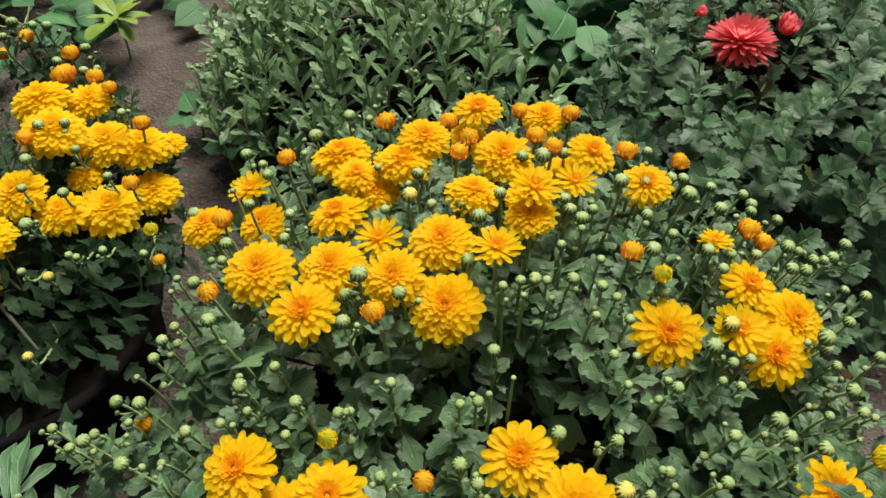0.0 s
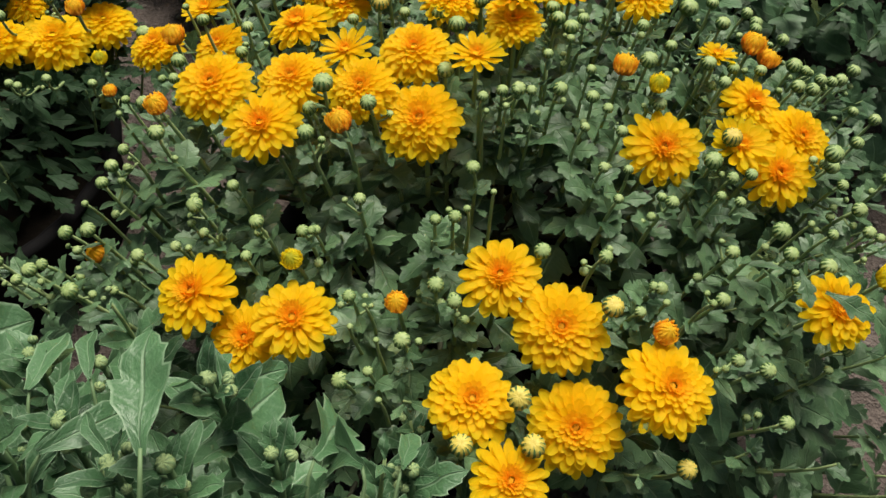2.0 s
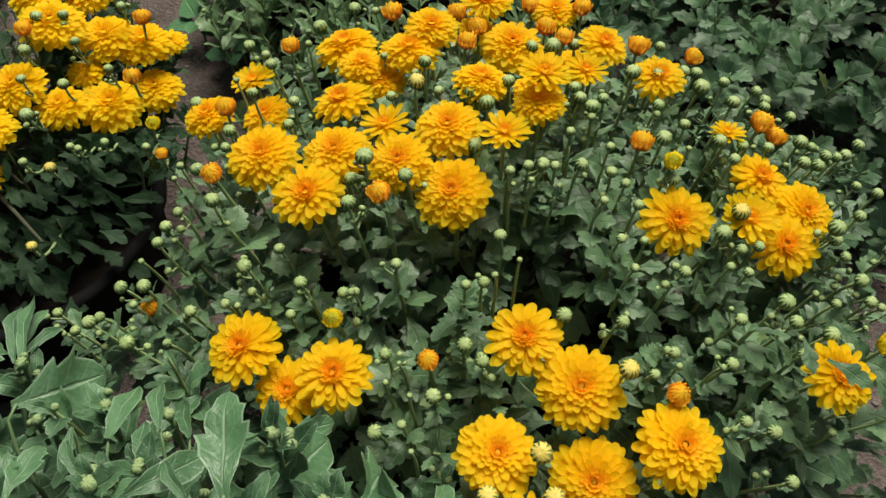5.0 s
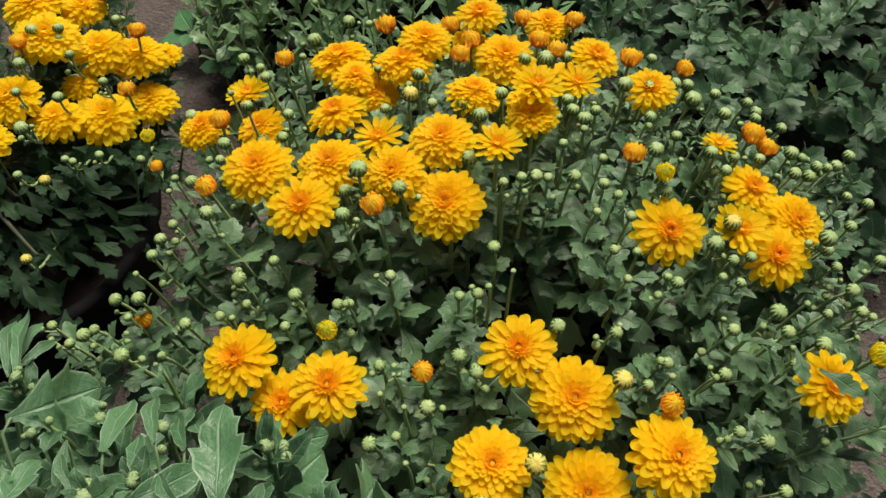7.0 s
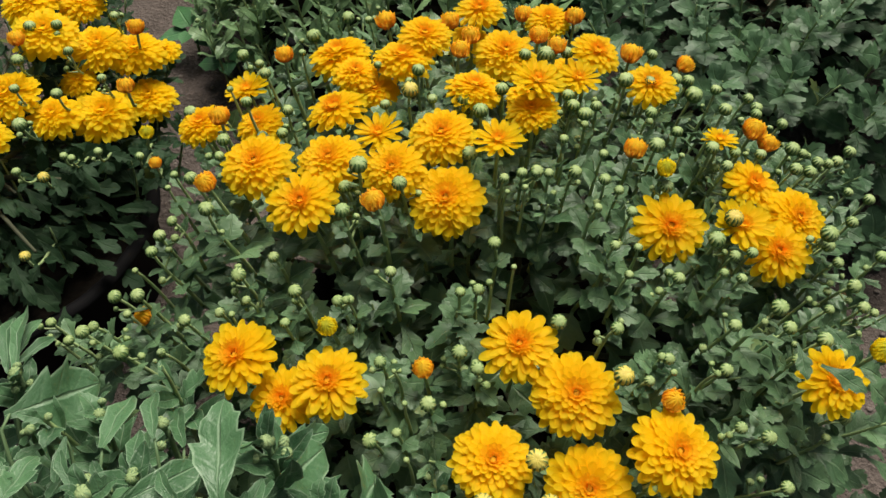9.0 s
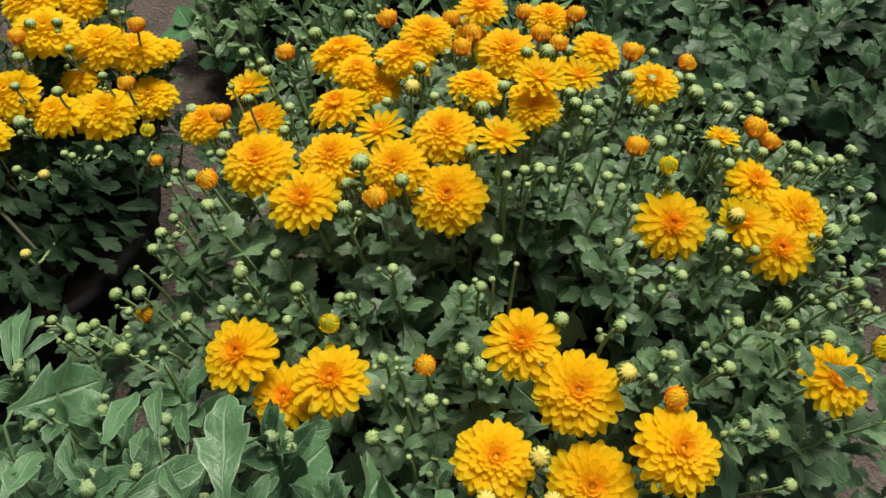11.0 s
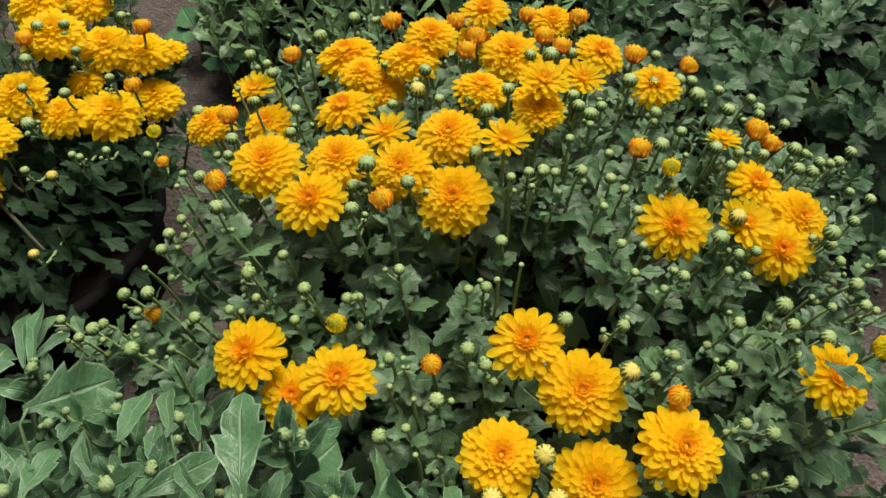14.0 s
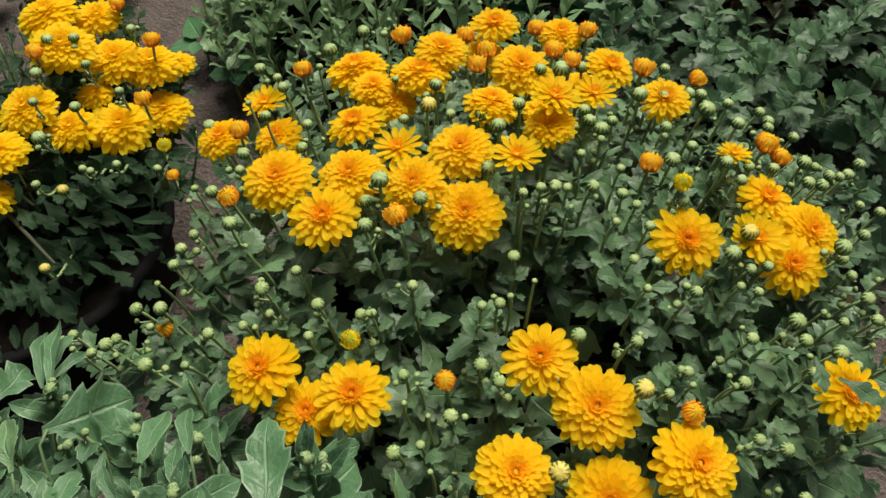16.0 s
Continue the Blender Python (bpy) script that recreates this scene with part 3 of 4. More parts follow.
    def shoot(self, x, y, sink, length, n, small, large, spread=0.25, thick=0.0016):
        """A leafy shoot whose tip lies a little below the outline."""
        tip = Vector((x, y, self.dome(x, y) - sink))
        ax = self.axis(tip, 0.25)
        inward = self.base - tip
        inward.z = 0
        foot = tip - ax * length * 0.5 + inward * 0.12 * (1 - self.upright) - Vector((0, 0, length * 0.5))
        pts = bezier(tip, tip - ax * length * 0.4, foot.lerp(tip, 0.3), foot, 6)
        v, f = tube(pts, [thick * (0.6 + 0.6 * i / 6) for i in range(7)], 5)
        part("stem", mesh_of("stem", v, f, [STALK]), self.ob)
        self.leafy(pts, 0.0, 1.0, n, small, large, spread)
        return tip, ax

    def branches(self, count, reach):
        """Woody branches that fan out from the base."""
        for i in range(count):
            a = i * 2.4
            r = reach * math.sqrt((i + 0.5) / count)
            x, y = self.base.x + r * math.cos(a), self.base.y + r * math.sin(a)
            top = Vector((x, y, max(self.base.z + 0.04, self.dome(x, y) - 0.09)))
            foot = self.base + Vector((rng.uniform(-0.03, 0.03), rng.uniform(-0.03, 0.03), 0))
            pts = bezier(foot, foot.lerp(top, 0.2) + Vector((0, 0, 0.05)), top.lerp(foot, 0.2), top, 7)
            v, f = tube(pts, [0.004 - 0.0024 * k / 7 for k in range(8)], 6)
            part("branch", mesh_of("branch", v, f, [WOODY]), self.ob)

    def fill(self, count, reach, low, high, small, large, lean=0.5):
        """Single leaves through the bush, under the outline."""
        for _ in range(count):
            a, r = rng.uniform(0, 6.28), reach * math.sqrt(rng.random())
            x, y = self.base.x + r * math.cos(a), self.base.y + r * math.sin(a)
            z = self.dome(x, y) - rng.uniform(low, high)
            if z < self.base.z - 0.05:
                continue
            sx, sy = self.slope(x, y)
            out = Vector((math.cos(a), math.sin(a), 0)) * (0.4 + r / reach) + Vector((rng.uniform(-1, 1), rng.uniform(-1, 1), rng.uniform(-0.3, 0.5)))
            up = Vector((sx * 1.5, sy * 1.5, 1)) + Vector((rng.uniform(-lean, lean), rng.uniform(-lean, lean), 0))
            self.leaf(Vector((x, y, z)), out, up, rng.uniform(small, large))

    def within(self, p):
        """Whether leaves grow here: not in the gaps of the bush."""
        return all((p.x - x) ** 2 + (p.y - y) ** 2 > r * r for x, y, r in self.gaps)

    def hidden(self, m):
        """Whether a leaf would cut through a flower head."""
        for share in (0.0, 0.5, 1.0):
            q = m @ Vector((0, share, -0.2 * share * share))
            for p, r, n in self.heads:
                d = q - p
                if d.length_squared < 1.7 * r * r:
                    h = d.dot(n)
                    if h > -0.16 * r and (d - n * h).length < r * 1.08:
                        return True
        return False

    def skirt(self, count, inner, outer, low, small, large, first=0.0, last=6.283):
        """Leaves that hang round the foot of the bush."""
        for _ in range(count):
            a, r = rng.uniform(first, last), rng.uniform(inner, outer)
            x, y = self.base.x + r * math.cos(a), self.base.y + r * math.sin(a)
            z = rng.uniform(low, max(low + 0.02, self.dome(x, y) - 0.04))
            out = Vector((math.cos(a), math.sin(a), rng.uniform(-0.7, 0.2))) + Vector((rng.uniform(-0.5, 0.5), rng.uniform(-0.5, 0.5), 0))
            self.leaf(Vector((x, y, z)), out, Vector((math.cos(a) * 0.6, math.sin(a) * 0.6, 1)) + Vector((rng.uniform(-0.4, 0.4), rng.uniform(-0.4, 0.4), 0)), rng.uniform(small, large))

    def clothe(self, blades, singles):
        """Outer leaves first, so that these become the single ones."""
        self.leaves = [m for m in self.leaves if m.translation.z > self.low and not self.hidden(m) and self.within(m.translation)]
        self.leaves.sort(key=lambda m: -((m.translation.z - self.dome(m.translation.x, m.translation.y)) + 1.2 * m.to_scale().x))
        blades.grow(self.ob, self.leaves, singles)


def pot(x, y, z, top, foot, height, label):
    """A thin black nursery pot with a rolled rim, filled with compost."""
    ob = thing("plant_pot", (x, y, z), label, "plant pot", "pots under the plants")
    n = 40
    prof = ((foot * 0.2, 0.003), (foot, 0.0), (foot * 1.02, 0.012), (top * 0.98, height - 0.016), (top * 1.04, height - 0.014), (top * 1.05, height - 0.003), (top * 1.0, height),
            (top * 0.965, height - 0.004), (top * 0.93, height - 0.03), (foot * 0.96, 0.006))
    verts, faces = [], []
    for rr, zz in prof:
        for k in range(n):
            a = 2 * math.pi * k / n
            w = rr * (1 + 0.012 * math.sin(3 * a + zz * 9) + 0.006 * math.sin(7 * a))
            verts.append(Vector((math.cos(a) * w, math.sin(a) * w, zz)))
    for i in range(len(prof) - 1):
        for k in range(n):
            a, b = i * n + k, i * n + (k + 1) % n
            faces.append((a, b, b + n, a + n))
    part("pot_wall", mesh_of("pot_wall", verts, faces, [PLASTIC]), ob, Matrix.Translation((x, y, z)))
    cv, cf = [Vector((0, 0, height - 0.018))], []
    for j in range(1, 6):
        for k in range(n):
            a = 2 * math.pi * k / n
            r = top * 0.95 * j / 5
            cv.append(Vector((math.cos(a) * r, math.sin(a) * r, height - 0.022 + 0.008 * noise.noise(Vector((math.cos(a) * r * 30, math.sin(a) * r * 30, x))))))
    for k in range(n):
        cf.append((0, 1 + k, 1 + (k + 1) % n))
    for j in range(4):
        for k in range(n):
            a, b = 1 + j * n + k, 1 + j * n + (k + 1) % n
            cf.append((a, a + n, b + n, b))
    part("compost", mesh_of("compost", cv, cf, [COMPOST]), ob, Matrix.Translation((x, y, z)), "dark moist compost")
    return ob


# ---- ground ----
def ground_z(x, y):
    near = max(0.0, 1 - math.hypot(x, y - 0.7) / 3.0)
    rise = 0.06 * min(1.0, max(0.0, (y - 0.3) / 0.9))
    return rise + near * (0.012 * noise.noise(Vector((x * 5, y * 5, 0))) + 0.006 * noise.noise(Vector((x * 17, y * 17, 3))) + 0.003 * noise.noise(Vector((x * 51, y * 51, 7)))) + (1 - near) * 0.05 * noise.noise(Vector((x * 0.4, y * 0.4, 1)))


def graded(lo, hi, fine_lo, fine_hi, step):
    out = list(np.arange(fine_lo, fine_hi + step / 2, step))
    d = step
    while out[-1] < hi:
        d *= 1.35
        out.append(out[-1] + d)
    d = step
    while out[0] > lo:
        d *= 1.35
        out.insert(0, out[0] - d)
    return out


gx, gy = graded(-400, 400, -1.3, 1.3, 0.016), graded(-400, 800, -0.2, 1.9, 0.016)
gv = [(x, y, ground_z(x, y)) for y in gy for x in gx]
nx = len(gx)
gf = [(j * nx + i, j * nx + i + 1, j * nx + i + nx + 1, j * nx + i + nx) for j in range(len(gy) - 1) for i in range(nx - 1)]
ground = new("ground", mesh_of("ground", gv, gf, [SOIL]))
tagged(ground, "bare grey-brown trodden soil with small stones", "ground", "", "structure")

# ---- where the heads stand: x, y, z, width and kind ----
CROWN_FLOWERS = [
    (0.038, 0.673, 0.386, 0.049, 0),
    (0.109, 0.692, 0.364, 0.047, 1),
    (-0.014, 0.607, 0.401, 0.049, 1),
    (-0.098, 0.621, 0.371, 0.061, 1),
    (-0.034, 0.586, 0.392, 0.056, 1),
    (0.06, 0.596, 0.391, 0.058, 1),
    (0.145, 0.601, 0.388, 0.048, 0),
    (0.121, 0.547, 0.397, 0.039, 0),
    (0.08, 0.51, 0.422, 0.045, 0),
    (0.03, 0.53, 0.402, 0.05, 1),
    (-0.077, 0.578, 0.38, 0.045, 1),
]
MIDDLE_FLOWERS = [
    (-0.088, 0.507, 0.396, 0.051, 0),
    (-0.05, 0.484, 0.387, 0.043, 0),
    (0.002, 0.478, 0.394, 0.056, 1),
    (0.047, 0.455, 0.406, 0.042, 0),
    (-0.187, 0.602, 0.339, 0.044, 0),
    (-0.22, 0.546, 0.345, 0.048, 1),
    (-0.171, 0.561, 0.333, 0.049, 1),
    (-0.149, 0.456, 0.38, 0.06, 1),
    (-0.088, 0.452, 0.389, 0.055, 1),
    (-0.036, 0.435, 0.395, 0.051, 1),
    (-0.105, 0.406, 0.386, 0.055, 0),
    (0.006, 0.414, 0.383, 0.06, 1),
    (0.076, 0.494, 0.407, 0.044, 1),
]
SIDE_FLOWERS = [
    (0.192, 0.57, 0.376, 0.049, 0),
    (0.24, 0.498, 0.371, 0.03, 0),
    (0.181, 0.4, 0.368, 0.058, 0),
    (0.267, 0.466, 0.351, 0.05, 0),
    (0.298, 0.434, 0.344, 0.055, 1),
    (0.271, 0.396, 0.345, 0.056, 0),
    (0.239, 0.405, 0.364, 0.046, 0),
    (0.281, 0.279, 0.341, 0.051, 0),
]
FRONT_FLOWERS = [
    (-0.145, 0.298, 0.337, 0.058, 0),
    (-0.11, 0.273, 0.319, 0.051, 0),
    (-0.076, 0.277, 0.337, 0.056, 0),
    (0.06, 0.304, 0.346, 0.057, 0),
    (0.098, 0.268, 0.338, 0.062, 1),
    (0.04, 0.227, 0.319, 0.058, 1),
    (0.163, 0.227, 0.334, 0.062, 1),
    (0.105, 0.211, 0.31, 0.061, 1),
    (0.062, 0.177, 0.31, 0.051, 0),
]
LOWER_FLOWERS = [
    (0.03, 0.661, 0.358, 0.047, 1),
    (0.081, 0.552, 0.376, 0.044, 1),
    (-0.059, 0.566, 0.37, 0.043, 1),
    (0.121, 0.602, 0.364, 0.041, 1),
]
OPENING_BUDS = [
    (-0.053, 0.651, 0.385, 0.021, 1),
    (0.085, 0.702, 0.361, 0.021, 1),
    (0.135, 0.687, 0.369, 0.021, 1),
    (0.187, 0.639, 0.358, 0.023, 1),
    (0.237, 0.622, 0.358, 0.019, 1),
    (0.164, 0.481, 0.375, 0.021, 1),
    (0.178, 0.437, 0.394, 0.016, 0),
    (0.292, 0.518, 0.35, 0.02, 1),
    (-0.179, 0.419, 0.391, 0.018, 1),
    (-0.047, 0.389, 0.404, 0.019, 1),
    (-0.142, 0.587, 0.39, 0.018, 1),
    (-0.009, 0.291, 0.332, 0.017, 1),
    (-0.079, 0.316, 0.347, 0.016, 0),
    (-0.242, 0.366, 0.288, 0.017, 1),
    (0.163, 0.26, 0.343, 0.018, 1),
]
MORE_OPENING_BUDS = [
    (0.092, 0.62, 0.391, 0.02, 1),
    (0.107, 0.601, 0.393, 0.019, 1),
    (0.028, 0.611, 0.396, 0.019, 1),
    (0.018, 0.583, 0.4, 0.019, 1),
    (0.009, 0.647, 0.388, 0.02, 1),
    (0.068, 0.22, 0.333, 0.017, 2),
    (0.277, 0.521, 0.363, 0.022, 1),
    (0.229, 0.403, 0.374, 0.016, 2),
    (0.336, 0.317, 0.321, 0.02, 0),
    (0.129, 0.272, 0.355, 0.016, 2),
    (-0.025, 0.522, 0.402, 0.016, 2),
    (-0.195, 0.53, 0.365, 0.02, 1),
    (0.076, 0.195, 0.319, 0.017, 2),
    (0.032, 0.193, 0.325, 0.016, 2),
    (0.177, 0.192, 0.288, 0.015, 2),
]
LEFT_BUDS = [
    (-0.198, 0.647, 0.346, 0.014),
    (-0.174, 0.615, 0.359, 0.01),
    (-0.164, 0.592, 0.365, 0.012),
    (-0.196, 0.578, 0.357, 0.007),
    (-0.175, 0.551, 0.364, 0.012),
    (-0.232, 0.56, 0.344, 0.014),
    (-0.188, 0.505, 0.359, 0.013),
    (-0.188, 0.485, 0.358, 0.01),
    (-0.175, 0.46, 0.36, 0.012),
    (-0.211, 0.468, 0.348, 0.013),
    (-0.229, 0.478, 0.342, 0.008),
    (-0.232, 0.465, 0.339, 0.006),
    (-0.173, 0.391, 0.391, 0.013),
    (-0.22, 0.427, 0.338, 0.01),
    (-0.235, 0.427, 0.32, 0.012),
    (-0.234, 0.403, 0.327, 0.011),
    (-0.247, 0.391, 0.317, 0.006),
    (-0.274, 0.39, 0.283, 0.013),
    (-0.24, 0.368, 0.314, 0.013),
    (-0.247, 0.355, 0.306, 0.008),
    (-0.191, 0.333, 0.329, 0.011),
    (-0.21, 0.317, 0.309, 0.008),
    (-0.239, 0.314, 0.313, 0.014),
    (-0.326, 0.371, 0.271, 0.01),
    (-0.279, 0.354, 0.29, 0.01),
]
LOW_LEFT_BUDS = [
    (-0.282, 0.343, 0.298, 0.013),
    (-0.302, 0.349, 0.277, 0.01),
    (-0.323, 0.358, 0.269, 0.006),
    (-0.149, 0.356, 0.356, 0.013),
    (-0.106, 0.345, 0.351, 0.012),
    (-0.125, 0.373, 0.357, 0.01),
    (-0.143, 0.342, 0.343, 0.008),
    (-0.154, 0.352, 0.341, 0.007),
    (-0.164, 0.337, 0.334, 0.009),
    (-0.154, 0.334, 0.336, 0.006),
    (-0.111, 0.321, 0.344, 0.009),
    (-0.072, 0.332, 0.357, 0.01),
    (-0.066, 0.332, 0.358, 0.007),
    (-0.034, 0.35, 0.369, 0.01),
    (-0.039, 0.286, 0.347, 0.01),
    (-0.029, 0.28, 0.345, 0.004),
    (-0.038, 0.268, 0.339, 0.005),
    (-0.021, 0.259, 0.337, 0.005),
    (-0.005, 0.264, 0.328, 0.013),
    (-0.045, 0.242, 0.315, 0.013),
    (-0.026, 0.241, 0.329, 0.008),
    (-0.019, 0.225, 0.321, 0.005),
]
CROWN_BUDS = [
    (-0.126, 0.655, 0.364, 0.016),
    (-0.096, 0.697, 0.358, 0.015),
    (-0.073, 0.679, 0.367, 0.009),
    (-0.022, 0.621, 0.386, 0.013),
    (-0.019, 0.559, 0.395, 0.013),
    (-0.006, 0.516, 0.397, 0.01),
    (-0.046, 0.513, 0.393, 0.01),
    (-0.056, 0.574, 0.389, 0.008),
    (-0.084, 0.498, 0.387, 0.015),
    (-0.133, 0.496, 0.375, 0.011),
    (-0.132, 0.524, 0.377, 0.011),
    (-0.132, 0.618, 0.37, 0.008),
    (-0.061, 0.427, 0.404, 0.016),
    (-0.029, 0.411, 0.4, 0.013),
    (-0.073, 0.426, 0.381, 0.012),
    (-0.07, 0.385, 0.397, 0.013),
    (-0.085, 0.434, 0.38, 0.006),
    (0.021, 0.514, 0.398, 0.014),
    (0.034, 0.499, 0.399, 0.015),
    (0.053, 0.528, 0.399, 0.013),
    (0.077, 0.589, 0.391, 0.013),
    (0.097, 0.593, 0.389, 0.017),
    (0.117, 0.601, 0.385, 0.013),
    (0.025, 0.451, 0.395, 0.014),
]
CENTRE_BUDS = [
    (0.11, 0.527, 0.394, 0.012),
    (0.113, 0.513, 0.394, 0.013),
    (0.122, 0.503, 0.393, 0.014),
    (0.133, 0.515, 0.392, 0.011),
    (0.077, 0.433, 0.393, 0.012),
    (0.065, 0.43, 0.394, 0.01),
    (0.086, 0.431, 0.393, 0.009),
    (0.107, 0.434, 0.392, 0.012),
    (0.13, 0.429, 0.389, 0.011),
    (0.14, 0.419, 0.387, 0.009),
    (0.051, 0.425, 0.393, 0.009),
    (0.053, 0.412, 0.391, 0.005),
    (0.067, 0.416, 0.392, 0.006),
    (0.101, 0.469, 0.395, 0.009),
    (0.132, 0.456, 0.391, 0.009),
    (0.122, 0.402, 0.385, 0.008),
    (0.148, 0.4, 0.383, 0.01),
    (0.132, 0.37, 0.378, 0.009),
    (0.149, 0.369, 0.377, 0.008),
    (0.044, 0.388, 0.359, 0.012),
    (0.017, 0.331, 0.37, 0.009),
    (0.03, 0.332, 0.372, 0.01),
    (0.038, 0.337, 0.374, 0.006),
    (0.056, 0.349, 0.377, 0.005),
]
BACK_BUDS = [
    (0.167, 0.565, 0.382, 0.016),
    (0.191, 0.571, 0.376, 0.013),
    (0.208, 0.639, 0.357, 0.012),
    (0.22, 0.588, 0.366, 0.013),
    (0.234, 0.594, 0.36, 0.013),
    (0.232, 0.565, 0.366, 0.018),
    (0.262, 0.592, 0.351, 0.012),
    (0.26, 0.553, 0.359, 0.014),
    (0.298, 0.597, 0.337, 0.012),
    (0.302, 0.582, 0.338, 0.013),
    (0.295, 0.564, 0.345, 0.012),
    (0.324, 0.566, 0.332, 0.012),
    (0.182, 0.518, 0.383, 0.012),
    (0.201, 0.497, 0.38, 0.011),
    (0.199, 0.467, 0.38, 0.006),
    (0.179, 0.474, 0.385, 0.015),
    (0.23, 0.485, 0.373, 0.013),
    (0.251, 0.486, 0.367, 0.011),
    (0.278, 0.495, 0.357, 0.011),
    (0.239, 0.466, 0.37, 0.011),
    (0.32, 0.524, 0.338, 0.015),
    (0.329, 0.52, 0.336, 0.01),
    (0.343, 0.515, 0.33, 0.012),
    (0.357, 0.521, 0.323, 0.011),
]
RIGHT_BUDS = [
    (0.374, 0.536, 0.312, 0.013),
    (0.411, 0.58, 0.285, 0.014),
    (0.312, 0.491, 0.344, 0.013),
    (0.327, 0.494, 0.338, 0.013),
    (0.364, 0.485, 0.322, 0.01),
    (0.39, 0.49, 0.308, 0.012),
    (0.352, 0.444, 0.327, 0.012),
    (0.309, 0.403, 0.357, 0.016),
    (0.315, 0.406, 0.34, 0.013),
    (0.214, 0.387, 0.367, 0.015),
    (0.18, 0.43, 0.381, 0.012),
    (0.178, 0.349, 0.366, 0.011),
    (0.14, 0.347, 0.372, 0.008),
    (0.128, 0.307, 0.361, 0.011),
    (0.214, 0.357, 0.363, 0.008),
    (0.226, 0.374, 0.363, 0.01),
    (0.228, 0.355, 0.359, 0.009),
    (0.241, 0.379, 0.361, 0.01),
    (0.307, 0.405, 0.344, 0.008),
    (0.32, 0.391, 0.336, 0.01),
    (0.329, 0.372, 0.33, 0.013),
    (0.299, 0.345, 0.335, 0.009),
    (0.237, 0.311, 0.382, 0.014),
    (0.26, 0.322, 0.343, 0.012),
]
LOW_RIGHT_BUDS = [
    (0.089, 0.32, 0.35, 0.013),
    (0.017, 0.301, 0.338, 0.013),
    (0.029, 0.279, 0.351, 0.011),
    (0.216, 0.317, 0.352, 0.011),
    (0.282, 0.349, 0.342, 0.006),
    (0.289, 0.319, 0.332, 0.014),
    (0.301, 0.311, 0.326, 0.01),
    (0.262, 0.299, 0.335, 0.01),
    (0.205, 0.285, 0.343, 0.011),
    (0.198, 0.282, 0.343, 0.006),
    (0.163, 0.288, 0.352, 0.01),
    (0.158, 0.289, 0.353, 0.007),
    (0.166, 0.28, 0.347, 0.006),
    (0.148, 0.273, 0.347, 0.009),
    (0.332, 0.354, 0.326, 0.011),
    (0.341, 0.352, 0.322, 0.008),
    (0.371, 0.414, 0.317, 0.012),
    (0.321, 0.331, 0.324, 0.005),
    (0.293, 0.265, 0.314, 0.011),
    (0.275, 0.249, 0.313, 0.007),
    (0.211, 0.248, 0.328, 0.01),
    (0.231, 0.244, 0.322, 0.012),
    (0.24, 0.214, 0.308, 0.011),
    (0.145, 0.209, 0.319, 0.015),
]
NEIGHBOUR_FLOWERS = [
    (-0.464, 0.774, 0.331, 0.063, 1),
    (-0.417, 0.795, 0.313, 0.049, 1),
    (-0.429, 0.718, 0.327, 0.064, 1),
    (-0.388, 0.742, 0.294, 0.061, 1),
    (-0.352, 0.752, 0.28, 0.062, 1),
    (-0.332, 0.775, 0.263, 0.04, 1),
    (-0.406, 0.703, 0.272, 0.038, 1),
    (-0.37, 0.663, 0.261, 0.066, 1),
    (-0.41, 0.637, 0.278, 0.053, 1),
    (-0.338, 0.714, 0.243, 0.059, 1),
    (-0.453, 0.643, 0.3, 0.058, 1),
    (-0.465, 0.585, 0.291, 0.056, 1),
    (-0.480, 0.548, 0.262, 0.058, 1),
]
NEIGHBOUR_BUDS = [
    (-0.439, 0.712, 0.334, 0.014, 3),
    (-0.414, 0.72, 0.331, 0.013, 3),
    (-0.435, 0.659, 0.329, 0.014, 3),
    (-0.428, 0.622, 0.321, 0.011, 3),
    (-0.387, 0.621, 0.316, 0.013, 3),
    (-0.391, 0.681, 0.325, 0.011, 3),
    (-0.351, 0.651, 0.313, 0.011, 3),
    (-0.413, 0.581, 0.309, 0.016, 3),
    (-0.381, 0.531, 0.286, 0.013, 2),
    (-0.367, 0.555, 0.292, 0.009, 3),
    (-0.36, 0.554, 0.29, 0.009, 3),
    (-0.338, 0.566, 0.288, 0.01, 3),
    (-0.301, 0.571, 0.278, 0.01, 3),
    (-0.299, 0.599, 0.285, 0.016, 0),
    (-0.406, 0.533, 0.291, 0.01, 3),
    (-0.387, 0.46, 0.252, 0.012, 2),
    (-0.446, 0.691, 0.333, 0.019, 1),
    (-0.339, 0.742, 0.315, 0.021, 1),
    (-0.327, 0.647, 0.307, 0.019, 1),
    (-0.286, 0.568, 0.272, 0.014, 1),
]
NEIGHBOUR_TOP_BUDS = [
    (-0.551, 0.928, 0.336, 0.017, 3),
    (-0.534, 0.942, 0.324, 0.013, 3),
    (-0.521, 0.951, 0.318, 0.015, 3),
    (-0.569, 0.925, 0.317, 0.013, 3),
    (-0.556, 0.941, 0.295, 0.014, 3),
    (-0.548, 0.94, 0.308, 0.022, 1),
    (-0.516, 0.974, 0.262, 0.027, 1),
    (-0.497, 0.982, 0.266, 0.017, 3),
    (-0.492, 0.891, 0.302, 0.014, 3),
    (-0.456, 0.831, 0.321, 0.031, 1),
    (-0.42, 0.832, 0.318, 0.022, 1),
    (-0.393, 0.804, 0.321, 0.019, 1),
    (-0.439, 0.847, 0.316, 0.014, 3),
    (-0.429, 0.862, 0.31, 0.01, 3),
    (-0.364, 0.753, 0.321, 0.012, 3),
    (-0.581, 0.929, 0.289, 0.019, 1),
]

